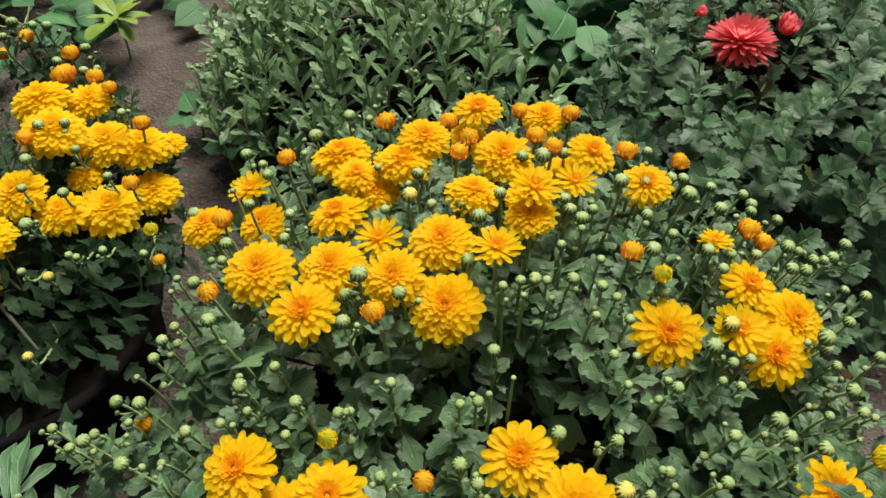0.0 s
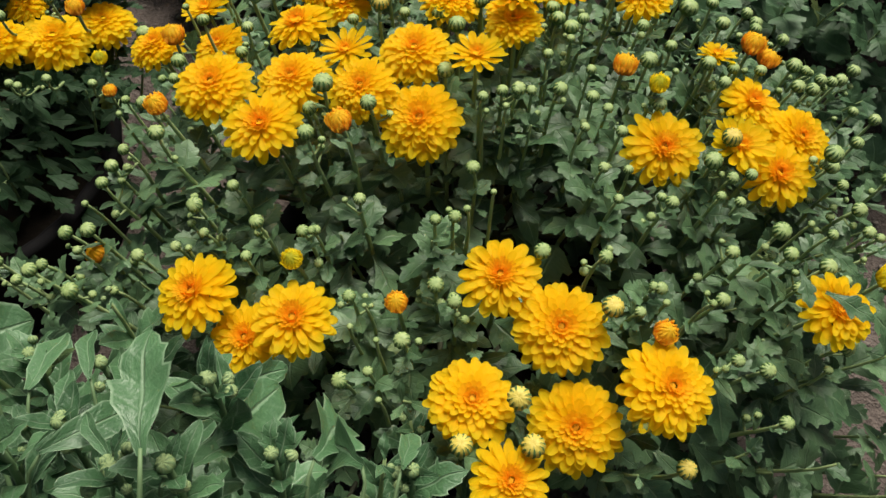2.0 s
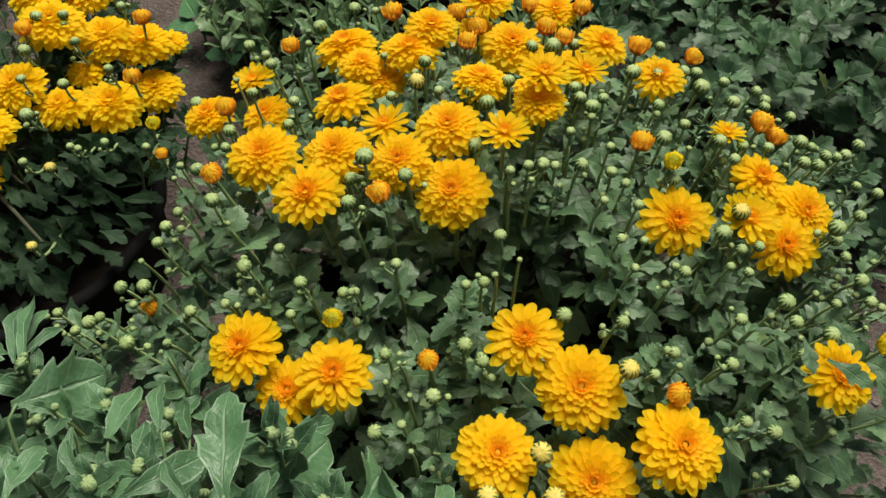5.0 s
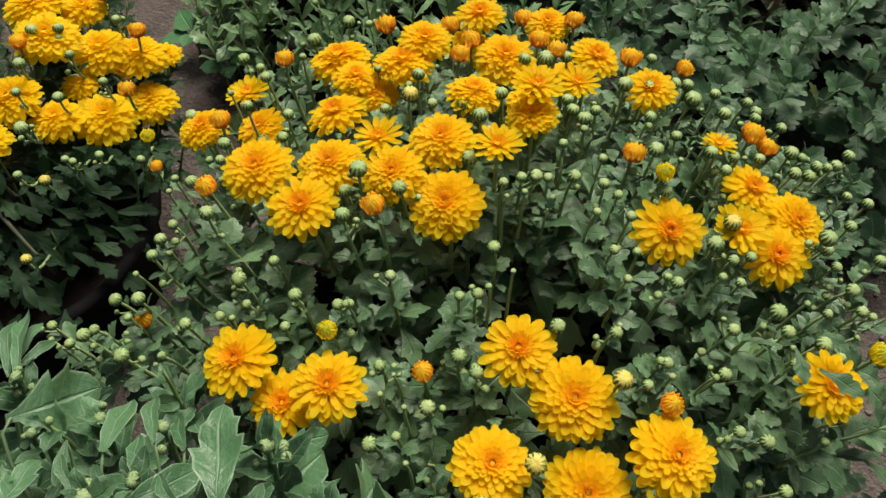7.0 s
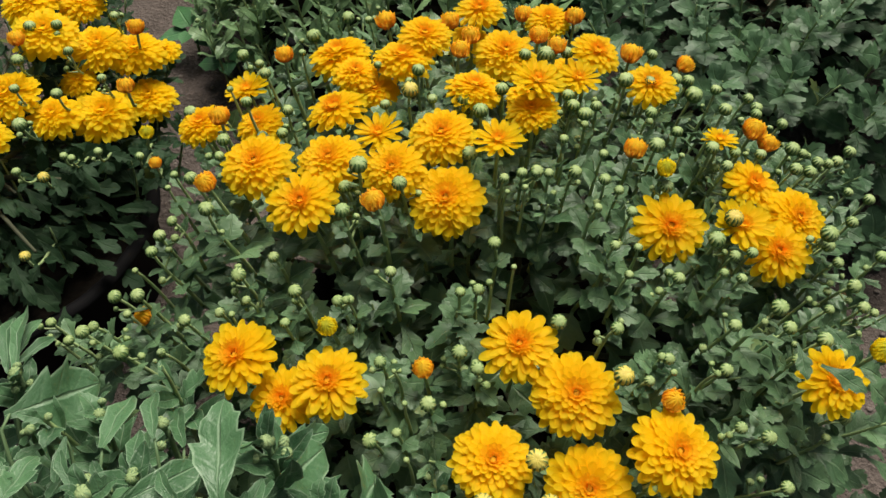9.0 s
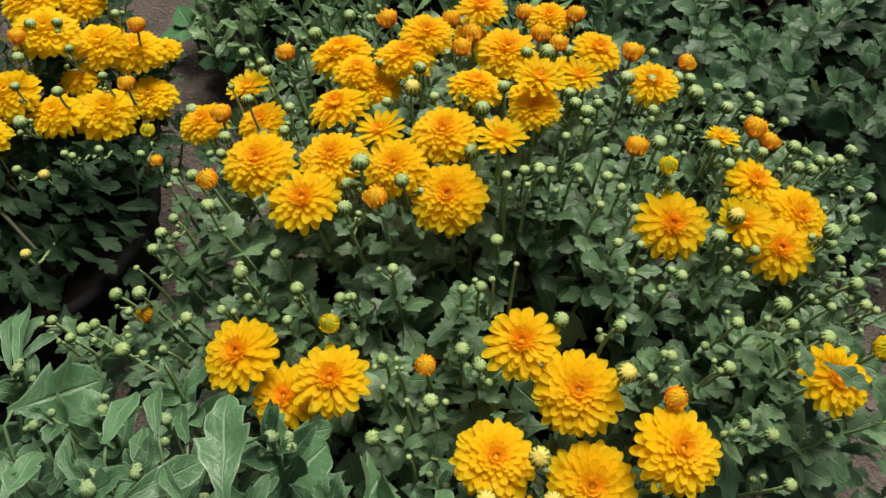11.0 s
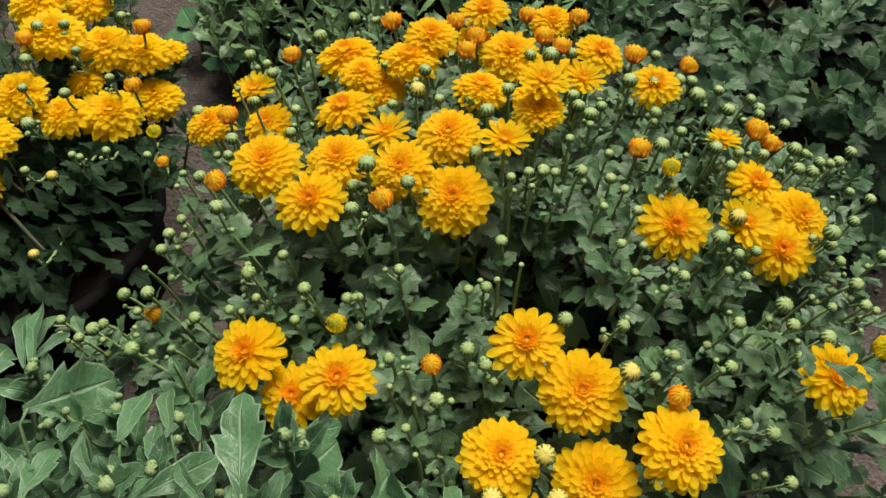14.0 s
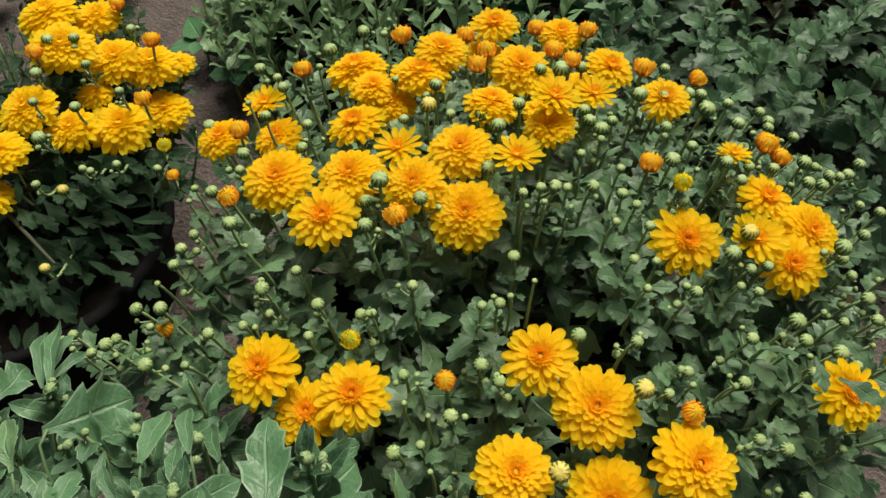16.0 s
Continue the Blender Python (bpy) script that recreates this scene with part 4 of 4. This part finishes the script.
# ---- the yellow chrysanthemum in the middle ----
def bed_dome(x, y):
    return 0.168 + 0.179 * x + 0.907 * y - 0.748 * x * x - 0.887 * y * y - 0.232 * x * y


def bed_slope(x, y):
    return 0.9 * (x - 0.04), -0.04 - 0.26 * min(1.0, max(0.0, (0.50 - y) / 0.10))


blades_main = Blades("leaf", (PALM, LOBED, PALM, WEDGE, LANCE), LEAF, 10)
pot(0.04, 0.44, ground_z(0.04, 0.44) - 0.004, 0.185, 0.160, 0.15, "black plastic nursery pot hidden under the yellow chrysanthemum")
main_ob = thing("chrysanthemum", (0.04, 0.44, 0.15), "bushy chrysanthemum with yellow double flowers and many green buds", "flowering plant", "potted chrysanthemums")
main = Plant(main_ob, (0.04, 0.44, 0.15), bed_dome, bed_slope)
main.upright = 0.0
main.hang = 0.55
main.gaps = [(0.095, 0.338, 0.040), (0.050, 0.352, 0.026), (0.185, 0.185, 0.030), (-0.34, 0.56, 0.10)]
for rows in (CROWN_FLOWERS, MIDDLE_FLOWERS, SIDE_FLOWERS, FRONT_FLOWERS, LOWER_FLOWERS):
    for x, y, z, w, full in rows:
        main.flower(x, y, z, w * 1.02, full, None, (0.12, -0.32, 1) if (x, y) == (0.281, 0.279) else None)
for rows in (OPENING_BUDS, MORE_OPENING_BUDS):
    for x, y, z, w, kind in rows:
        main.bud(x, y, z, w, kind)
for rows in (LEFT_BUDS, LOW_LEFT_BUDS, CROWN_BUDS, CENTRE_BUDS, BACK_BUDS, RIGHT_BUDS, LOW_RIGHT_BUDS):
    for x, y, z, w in rows:
        main.bud(x, y, z, w)
main.branches(34, 0.28)
for i in range(90):
    a, r = i * 2.4, 0.34 * math.sqrt((i + 0.5) / 90)
    x, y = 0.06 + r * math.cos(a), 0.41 + r * math.sin(a)
    if x < -0.22 or not main.within(Vector((x, y, 0))):
        continue
    main.shoot(x, y, rng.uniform(0.010, 0.050), 0.10, 9, 0.014, 0.050 if i % 3 == 0 else 0.036)
for i in range(40):
    main.shoot(rng.uniform(0.22, 0.42), rng.uniform(0.17, 0.44), rng.uniform(0.04, 0.13), 0.10, 8, 0.016, 0.042)
main.fill(420, 0.27, 0.08, 0.20, 0.026, 0.042)
main.fill(320, 0.31, 0.16, 0.27, 0.034, 0.050)
main.skirt(190, 0.18, 0.34, 0.08, 0.026, 0.042, -2.6, 1.2)
main.skirt(130, 0.24, 0.38, 0.05, 0.026, 0.044, -1.5, -0.3)
main.clothe(blades_main, 300)
# two leaves that lie across the flower at the edge of the bush
for x, y, z, ahead, size in ((0.256, 0.278, 0.376, (0.1, -1, -0.2), 0.026), (0.268, 0.262, 0.374, (1, -0.6, -0.15), 0.034), (0.282, 0.296, 0.372, (0.6, -0.6, -0.2), 0.024)):
    part("leaf", blades_main.meshes[1], main_ob, frame_of((x - 0.012, y + 0.008, z), ahead, (0.1, -0.3, 1), size))

# ---- its yellow neighbour ----
def neighbour_dome(x, y):
    return 0.335 - 1.1 * ((x + 0.47) ** 2 + (y - 0.72) ** 2)


def neighbour_slope(x, y):
    return 0.7 * (x + 0.47), 0.5 * (y - 0.72) - 0.04


# this leaf colour already holds the shade below the crown
blades_neighbour = Blades("leaf", (LOBED, WEDGE, LANCE), LEAF_SHADED)
pot(-0.53, 0.60, ground_z(-0.53, 0.60) - 0.004, 0.190, 0.175, 0.135, "black plastic nursery pot in the shade of its plant")
neighbour_ob = thing("chrysanthemum", (-0.53, 0.62, 0.19), "bushy chrysanthemum with a crown of yellow flowers above foliage coloured dark as in shade", "flowering plant", "potted chrysanthemums")
neighbour = Plant(neighbour_ob, (-0.53, 0.62, 0.19), neighbour_dome, neighbour_slope)
neighbour.back, neighbour.hang = Vector((-0.01, 0.07, 0)), 0.6
for x, y, z, w, full in NEIGHBOUR_FLOWERS:
    neighbour.flower(x, y, z, w * 1.12, full, BRIGHT_HEADS)
for rows in (NEIGHBOUR_BUDS, NEIGHBOUR_TOP_BUDS):
    for x, y, z, w, kind in rows:
        neighbour.bud(x, y, z, w, kind)
neighbour.branches(20, 0.2)
for i in range(36):
    a, r = i * 2.4, 0.22 * math.sqrt((i + 0.5) / 36)
    neighbour.shoot(-0.51 + r * math.cos(a), 0.70 + r * math.sin(a), rng.uniform(0.06, 0.10), 0.10, 7, 0.016, 0.038)
for i in range(26):
    a, r = i * 2.4, 0.15 * math.sqrt((i + 0.5) / 26)
    neighbour.shoot(-0.55 + r * math.cos(a), 0.89 + r * math.sin(a), rng.uniform(0.02, 0.07), 0.10, 9, 0.014, 0.036)
neighbour.fill(250, 0.22, 0.10, 0.2, 0.028, 0.045)
neighbour.skirt(230, 0.0, 0.17, 0.19, 0.024, 0.038)
neighbour.skirt(120, 0.10, 0.20, 0.14, 0.024, 0.038, -2.9, 0.7)
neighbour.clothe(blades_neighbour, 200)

# ---- the bush behind, with narrow leaves ----
def back_dome(x, y):
    return 0.33 - 1.3 * ((x + 0.07) ** 2 + (y - 1.16) ** 2)


def back_slope(x, y):
    return 1.6 * (x + 0.07), 1.6 * (y - 1.16)


blades_back = Blades("leaf", (NARROW, LANCE, SPOON), LEAF_NARROW, droop=0.3)
pot(-0.11, 1.08, ground_z(-0.11, 1.08) - 0.004, 0.175, 0.150, 0.12, "black plastic nursery pot under a leafy bush")
back_ob = thing("chrysanthemum", (-0.07, 1.16, 0.18), "leafy chrysanthemum bush with narrow grey-green leaves, not yet in flower", "leafy plant", "potted chrysanthemums")
back = Plant(back_ob, (-0.07, 1.16, 0.18), back_dome, back_slope)
back.upright = 0.85
back.gaps = [(0.26, 1.12, 0.15), (0.22, 1.26, 0.14)]
back.low = 0.115
back.branches(18, 0.22)
for i in range(125):
    a, r = i * 2.4, 0.34 * math.sqrt((i + 0.5) / 125)
    x, y = -0.07 + r * math.cos(a), 1.16 + r * math.sin(a)
    if not back.within(Vector((x, y, 0))):
        continue
    tip, ax = back.shoot(x, y, rng.uniform(-0.015, 0.035), 0.13, 14, 0.022, 0.056, 0.75)
    for k in range(rng.choice((0, 1, 2, 4))):
        p = tip + Vector((rng.uniform(-0.012, 0.012), rng.uniform(-0.012, 0.012), rng.uniform(0.0, 0.012)))
        part("bud", rng.choice(BUDS_GREEN), back_ob, standing(p, ax, rng.uniform(0, 6), rng.uniform(0.005, 0.008)))
for i in range(34):
    a, r = rng.uniform(2.5, 4.5), rng.uniform(0.20, 0.33)
    back.shoot(-0.07 + r * math.cos(a), 1.16 + r * math.sin(a), rng.uniform(0.0, 0.05), 0.12, 15, 0.022, 0.052, 0.6)
back.fill(300, 0.29, 0.10, 0.22, 0.03, 0.05)
back.skirt(110, 0.20, 0.32, 0.13, 0.03, 0.045, 2.2, 5.2)
back.clothe(blades_back, 300)
opening = standing((0.077, 1.05, 0.243), (0.05, -0.1, 1), 0.4, 0.027)
part("white_bud", mesh_of("white_bud", [Vector((p.x * 0.7, p.y * 0.7, p.z * 1.5)) for p in ball(8, 12)[0]], ball(8, 12)[1], [PETAL_CREAM], [(0.5, 0.2)] * 108, None, True, [0.5] * 108), back_ob, opening, "closed cream-white bud")

# ---- the bush with the red flower ----
def red_dome(x, y):
    r = (x - 0.50) ** 2 + (y - 1.05) ** 2
    return 0.335 - 0.25 * r - 5.0 * r * r


def red_slope(x, y):
    return 1.7 * (x - 0.50), 1.7 * (y - 1.05)


blades_red = Blades("leaf", (PALM, DEEP, PALM, SPOON), LEAF_MID, 8, droop=0.35)
pot(0.50, 1.05, ground_z(0.50, 1.05) - 0.004, 0.15, 0.12, 0.15, "black plastic nursery pot under a broad bush")
red_ob = thing("chrysanthemum", (0.50, 1.05, 0.18), "broad dark green chrysanthemum bush with one red flower", "flowering plant", "potted chrysanthemums")
red = Plant(red_ob, (0.50, 1.05, 0.18), red_dome, red_slope)
red.upright = 0.5
red.gaps = [(0.14, 1.06, 0.10), (0.19, 1.20, 0.15), (0.90, 1.22, 0.12)]
red.branches(20, 0.24)
for i in range(150):
    a, r = i * 2.4, 0.43 * math.sqrt((i + 0.5) / 150)
    if not red.within(Vector((0.50 + r * math.cos(a), 1.05 + r * math.sin(a), 0))):
        continue
    x, y = 0.50 + r * math.cos(a), 1.05 + r * math.sin(a)
    low = 0.07 if abs(x - 0.425) < 0.065 and 0.84 < y < 1.04 else 0.0
    red.shoot(x, y, low + rng.uniform(-0.015, 0.045), 0.10, 15, 0.026, 0.050, 0.15)
red.fill(220, 0.40, 0.12, 0.22, 0.035, 0.055)
red.skirt(90, 0.28, 0.42, 0.10, 0.035, 0.055)
RED_RINGS = ((21, 0.50, -2, -8, 0.078, 0.0), (21, 0.50, 9, -6, 0.078, 0.1), (20, 0.46, 20, -6, 0.076, 0.15), (19, 0.42, 32, -4, 0.074, 0.2), (17, 0.36, 44, 2, 0.07, 0.3), (14, 0.29, 57, 6, 0.066, 0.4), (9, 0.20, 72, 8, 0.06, 0.6))
RED_HEADS = [head_mesh("flower_head", flower_shape(RED_RINGS, 91), PETAL_RED, 3)]
red.flower(0.418, 1.0, 0.268, 0.102, 1, RED_HEADS, (-0.05, 0.02, 1))
red.heads += [(Vector((0.418, 0.95, 0.29)), 0.06, Vector((0, -0.6, 0.8))), (Vector((0.418, 0.91, 0.30)), 0.05, Vector((0, -0.6, 0.8)))]
red.clothe(blades_red, 300)
part("opening_bud", opening_mesh("opening_bud", 77, PETAL_RED, 0), red_ob, standing((0.472, 0.99, 0.295), (0.3, -0.2, 1), 0, 0.036), "red bud about to open")
part("opening_bud", opening_mesh("opening_bud", 78, PETAL_RED, 0), red_ob, standing((0.36, 1.02, 0.30), (-0.1, -0.1, 1), 0, 0.02), "red bud about to open")

# ---- the downy plant close to the camera ----
def near_dome(x, y):
    return 0.55 - 2.7 * ((x + 0.20) ** 2 + (y - 0.045) ** 2) - 0.15 * max(0.0, x + 0.14)


def near_slope(x, y):
    return 0.9 * (x + 0.20), 0.9 * (y - 0.045)


blades_near = Blades("leaf", (BLUNT, LANCE, SPEAR, LANCE, BROAD_LOBED, BLUNT), LEAF_DOWNY, 12, droop=0.45, fold=0.45, wave=0.04)
pot(-0.18, 0.0, ground_z(-0.18, 0.0) - 0.004, 0.12, 0.10, 0.17, "black plastic nursery pot under the downy plant")
near_ob = thing("chrysanthemum", (-0.18, 0.0, 0.16), "tall chrysanthemum with downy light green leaves and clustered small buds", "leafy plant", "potted chrysanthemums")
near = Plant(near_ob, (-0.18, 0.0, 0.16), near_dome, near_slope)
near.upright = 0.85
near.gaps = [(-0.10, 0.235, 0.07)]
for i in range(80):
    a, r = i * 2.4, 0.29 * math.sqrt((i + 0.5) / 80)
    x, y = -0.20 + r * math.cos(a), 0.045 + r * math.sin(a)
    if not near.within(Vector((x, y, 0))):
        continue
    tip, ax = near.shoot(-0.20 + r * math.cos(a), 0.045 + r * math.sin(a), rng.uniform(0.040, 0.080), 0.11, 14, 0.016, 0.048, 0.6, 0.0020)
    for k in range(rng.choice((0, 0, 1, 3))):
        p = tip + Vector((rng.uniform(-0.009, 0.009), rng.uniform(-0.009, 0.009), rng.uniform(-0.002, 0.006)))
        part("bud", rng.choice(BUDS_GREEN), near_ob, standing(p, ax + Vector((rng.uniform(-0.5, 0.5), rng.uniform(-0.5, 0.5), 0)), rng.uniform(0, 6), rng.uniform(0.0035, 0.006)))
# its tallest sprigs: the clustered buds, each on its stem
SPRIGS = ((-0.140, 0.116, 0.511, 0.0105), (-0.201, 0.127, 0.478, 0.010), (-0.145, 0.189, 0.435, 0.009), (-0.074, 0.150, 0.492, 0.010), (-0.100, 0.110, 0.500, 0.010), (-0.078, 0.108, 0.508, 0.010),
          (-0.179, 0.192, 0.439, 0.009), (-0.139, 0.142, 0.470, 0.009), (-0.157, 0.143, 0.464, 0.008), (-0.232, 0.216, 0.441, 0.010), (-0.053, 0.134, 0.455, 0.009), (0.006, 0.138, 0.425, 0.010))
for x, y, z, w in SPRIGS:
    tip = Vector((x, y, z))
    foot = tip + Vector((rng.uniform(-0.02, 0.01), rng.uniform(-0.05, -0.02), -0.16))
    pts = bezier(tip, tip - Vector((0, 0, 0.05)), foot + Vector((0, 0, 0.06)), foot, 8)
    v, f = tube(pts, [0.0015 + 0.0010 * i / 8 for i in range(9)], 7)
    part("stem", mesh_of("stem", v, f, [STALK_DOWNY]), near_ob)
    part("bud", rng.choice(BUDS_GREEN), near_ob, standing(tip, Vector((rng.uniform(-0.2, 0.2), -0.2, 1)), rng.uniform(0, 6), w * 0.72))
    for k in range(rng.choice((3, 4, 5))):
        a, r = rng.uniform(0, 6.28), rng.uniform(0.006, 0.011)
        out = Vector((math.cos(a), math.sin(a), 0.7))
        q = tip + out * r - Vector((0, 0, 0.012))
        part("bud", rng.choice(BUDS_GREEN), near_ob, standing(q, out, rng.uniform(0, 6), w * rng.uniform(0.4, 0.65)))
        v, f = tube(bezier(q, q - out * 0.004, tip - Vector((0, 0, 0.014)), tip - Vector((0, 0, 0.018)), 3), [0.0007] * 4, 5)
        part("stalk", mesh_of("stalk", v, f, [STALK_DOWNY]), near_ob)
    near.leafy(pts, 0.02, 0.30, 9, 0.016, 0.034, 1.1)
    near.leafy(pts, 0.35, 1.0, 7, 0.030, 0.050, 0.5)
near.fill(230, 0.27, 0.11, 0.22, 0.03, 0.05)
near.heads = [(p, r * 1.3, n) for p, r, n in main.heads]
near.clothe(blades_near, 250)
# its large outer leaves, from foot to tip; how broad, and whether lobed
BIG_LEAVES = (((-0.078, 0.101, 0.532), (-0.088, 0.147, 0.538), 1.0, 0), ((-0.225, 0.187, 0.446), (-0.188, 0.218, 0.426), 1.25, 1), ((-0.26, 0.203, 0.443), (-0.252, 0.240, 0.436), 0.9, 1), ((-0.242, 0.222, 0.430), (-0.262, 0.264, 0.437), 0.6, 0), ((-0.236, 0.220, 0.435), (-0.252, 0.270, 0.440), 0.5, 0),
              ((-0.19, 0.122, 0.481), (-0.189, 0.155, 0.473), 1.0, 0), ((-0.137, 0.123, 0.483), (-0.106, 0.150, 0.473), 0.8, 0), ((-0.079, 0.135, 0.458), (-0.052, 0.176, 0.437), 1.0, 1),
              ((-0.146, 0.178, 0.438), (-0.160, 0.210, 0.439), 0.9, 0), ((-0.143, 0.149, 0.460), (-0.150, 0.173, 0.461), 0.9, 0), ((-0.166, 0.165, 0.452), (-0.166, 0.206, 0.446), 0.8, 0),
              ((-0.242, 0.233, 0.429), (-0.241, 0.265, 0.433), 0.6, 0), ((-0.24, 0.227, 0.431), (-0.227, 0.253, 0.430), 0.7, 0), ((-0.187, 0.173, 0.449), (-0.185, 0.151, 0.454), 0.9, 0),
              ((-0.223, 0.155, 0.463), (-0.240, 0.182, 0.470), 0.9, 1), ((-0.158, 0.130, 0.479), (-0.174, 0.147, 0.486), 0.8, 0), ((-0.131, 0.176, 0.433), (-0.146, 0.202, 0.430), 0.8, 0),
              ((-0.082, 0.180, 0.431), (-0.056, 0.193, 0.419), 0.9, 1), ((-0.037, 0.137, 0.442), (-0.020, 0.172, 0.420), 1.2, 1), ((0.001, 0.134, 0.434), (0.008, 0.168, 0.414), 0.6, 0),
              ((-0.106, 0.119, 0.486), (-0.125, 0.136, 0.490), 0.8, 0), ((-0.081, 0.111, 0.499), (-0.066, 0.134, 0.494), 0.8, 0), ((-0.221, 0.160, 0.460), (-0.205, 0.142, 0.463), 0.9, 1),
              ((-0.083, 0.167, 0.450), (-0.082, 0.192, 0.448), 0.8, 0), ((-0.014, 0.131, 0.449), (-0.040, 0.157, 0.428), 1.1, 1))
blades_big = Blades("leaf", (SPEAR, BROAD_LOBED, BLUNT, LOBED), LEAF_DOWNY, 8, droop=0.40, fold=0.35, wave=0.035)
for a, b, broad, lobed in BIG_LEAVES:
    a, b = Vector(a), Vector(b)
    m = frame_of(a, b - a, (0.1, -0.55, 0.75), (b - a).length * 1.05) @ Matrix.Diagonal((broad * (1.10 if lobed else 0.95), 1, 1, 1))
    part("leaf", blades_big.meshes[rng.choice((1, 3, 5, 7) if lobed else (2, 6)) if broad < 1.0 or lobed else 0], near_ob, m, "large downy leaf")
    foot = a + Vector((rng.uniform(-0.01, 0.01), -0.03, -0.05))
    v, f = tube(bezier(a + (b - a) * 0.05, a - (b - a) * 0.2, foot + Vector((0, 0, 0.02)), foot, 4), [0.0007, 0.0009, 0.0011, 0.0013, 0.0015], 5)
    part("leaf_stalk", mesh_of("leaf_stalk", v, f, [STALK_DOWNY]), near_ob)

# ---- broad-leaved plants at the back of the bed ----
blades_broad = Blades("leaf", (OVATE,), LEAF_BROAD, droop=0.3, fold=0.15)
SPOTS = ((-0.98, 1.26, 0.16, 60), (-0.80, 1.34, 0.14, 36), (-0.72, 1.48, 0.12, 22), (-0.36, 1.54, 0.12, 24), (-0.10, 1.62, 0.16, 50), (0.10, 1.46, 0.17, 60), (0.24, 1.36, 0.19, 60), (0.36, 1.52, 0.22, 50),
         (0.13, 1.31, 0.19, 60), (0.26, 1.29, 0.21, 60), (0.28, 1.46, 0.28, 60), (0.66, 1.56, 0.24, 50), (0.98, 1.24, 0.24, 60), (0.96, 1.50, 0.24, 50), (-1.0, 1.55, 0.18, 50), (-0.70, 1.62, 0.18, 50))
for sx, sy, tall, count in SPOTS:
    gz = ground_z(sx, sy)
    ob = thing("broad_leaved_plant", (sx, sy, gz), "low plant with broad smooth bright green leaves on dark soil", "leafy plant", "broad-leaved plants at the back")
    poses = []
    for i in range(count):
        a = rng.uniform(0, 6.28)
        r = 0.17 * rng.random() ** 0.7
        p = Vector((sx + r * math.cos(a), sy + r * math.sin(a), gz + tall * rng.uniform(0.25, 1.0) * (1 - 2.0 * r * r / 0.06 * 0.3)))
        poses.append(frame_of(p, (math.cos(a) + rng.uniform(-0.6, 0.6), math.sin(a) + rng.uniform(-0.6, 0.6), rng.uniform(-0.2, 0.3)), (rng.uniform(-0.4, 0.4), rng.uniform(-0.7, 0.1), 1), rng.uniform(0.055, 0.092)))
        if i % 3:
            continue
        foot = Vector((sx + rng.uniform(-0.03, 0.03), sy + rng.uniform(-0.03, 0.03), gz))
        v, f = tube(bezier(foot, foot + Vector((0, 0, 0.05)), p - Vector((0, 0, 0.03)), p, 5), [0.0016] * 6, 5)
        part("stem", mesh_of("stem", v, f, [STALK]), ob)
    blades_broad.grow(ob, poses, count)

# ---- young plants on the bare soil ----
def rosette(x, y, top, blades, count, small, large, label):
    """A short stem with its leaves spread round the tip."""
    z = ground_z(x, y)
    ob = thing("seedling", (x, y, z), label, "leafy plant", "young plants on the soil")
    tip = Vector((x, y, top))
    v, f = tube(bezier(Vector((x, y, z)), Vector((x + 0.006, y, z + 0.02)), tip - Vector((0, 0, 0.02)), tip, 5), [0.0022] * 6, 6)
    part("stem", mesh_of("stem", v, f, [STALK]), ob)
    poses = []
    for i in range(count):
        a = i * 2.4 + rng.uniform(-0.3, 0.3)
        lift = 0.7 - 0.9 * i / count
        poses.append(frame_of(tip - Vector((0, 0, 0.010 * i / count)), (math.cos(a), math.sin(a), lift), (rng.uniform(-0.2, 0.2), rng.uniform(-0.3, 0.1), 1), rng.uniform(small, large)))
    blades.grow(ob, poses, count)


rosette(-0.575, 1.28, 0.150, Blades("leaf", (BLUNT, LANCE), LEAF_YOUNG, 4, droop=0.5), 11, 0.050, 0.070, "young plant with a rosette of yellow-green leaves on bare soil")
rosette(-0.395, 1.06, 0.100, blades_broad, 6, 0.045, 0.060, "low seedling with smooth green leaves on bare soil")
rosette(-0.330, 0.99, 0.095, blades_broad, 5, 0.040, 0.055, "low seedling with smooth green leaves on bare soil")

# ---- stones and litter on the soil ----
pv, pf = ball(4, 7, 0.6)
pieces_v, pieces_f, o = [], [], 0
for i in range(4200):
    x, y = (rng.uniform(-0.9, 0.9), rng.uniform(0.05, 1.6)) if i % 3 else (rng.uniform(0.2, 0.75), rng.uniform(0.0, 0.75))
    s = 0.0018 + 0.008 * rng.random() ** 5
    z = ground_z(x, y)
    t = Matrix.Translation((x, y, z + s * 0.08)) @ Euler((rng.uniform(-0.4, 0.4), rng.uniform(-0.4, 0.4), rng.uniform(0, 6))).to_matrix().to_4x4() @ Matrix.Diagonal((s * rng.uniform(0.7, 1.4), s, s * rng.uniform(0.6, 1.1), 1))
    pieces_v += [t @ (p * rng.uniform(0.85, 1.15)) for p in pv]
    pieces_f += [tuple(k + o for k in q) for q in pf]
    o += len(pv)
tagged(new("gravel", mesh_of("gravel", pieces_v, pieces_f, [STONE])), "small grey-brown stones and crumbs lying on the soil", "gravel", "", "stuff")
litter = Blades("dry_leaf", (OVATE,), DRY_LEAF, count=3, fold=0.5, droop=0.7)
for i in range(26):
    x, y = rng.uniform(-0.5, 0.6), rng.uniform(0.15, 1.3)
    ob = new("dry_leaf", rng.choice(litter.meshes))
    ob.matrix_basis = frame_of((x, y, ground_z(x, y) + 0.004), (rng.uniform(-1, 1), rng.uniform(-1, 1), 0), (rng.uniform(-0.3, 0.3), rng.uniform(-0.3, 0.3), 1), rng.uniform(0.015, 0.03))
    tagged(ob, "small curled dry brown leaf on the soil", "dry leaf", "fallen leaves")
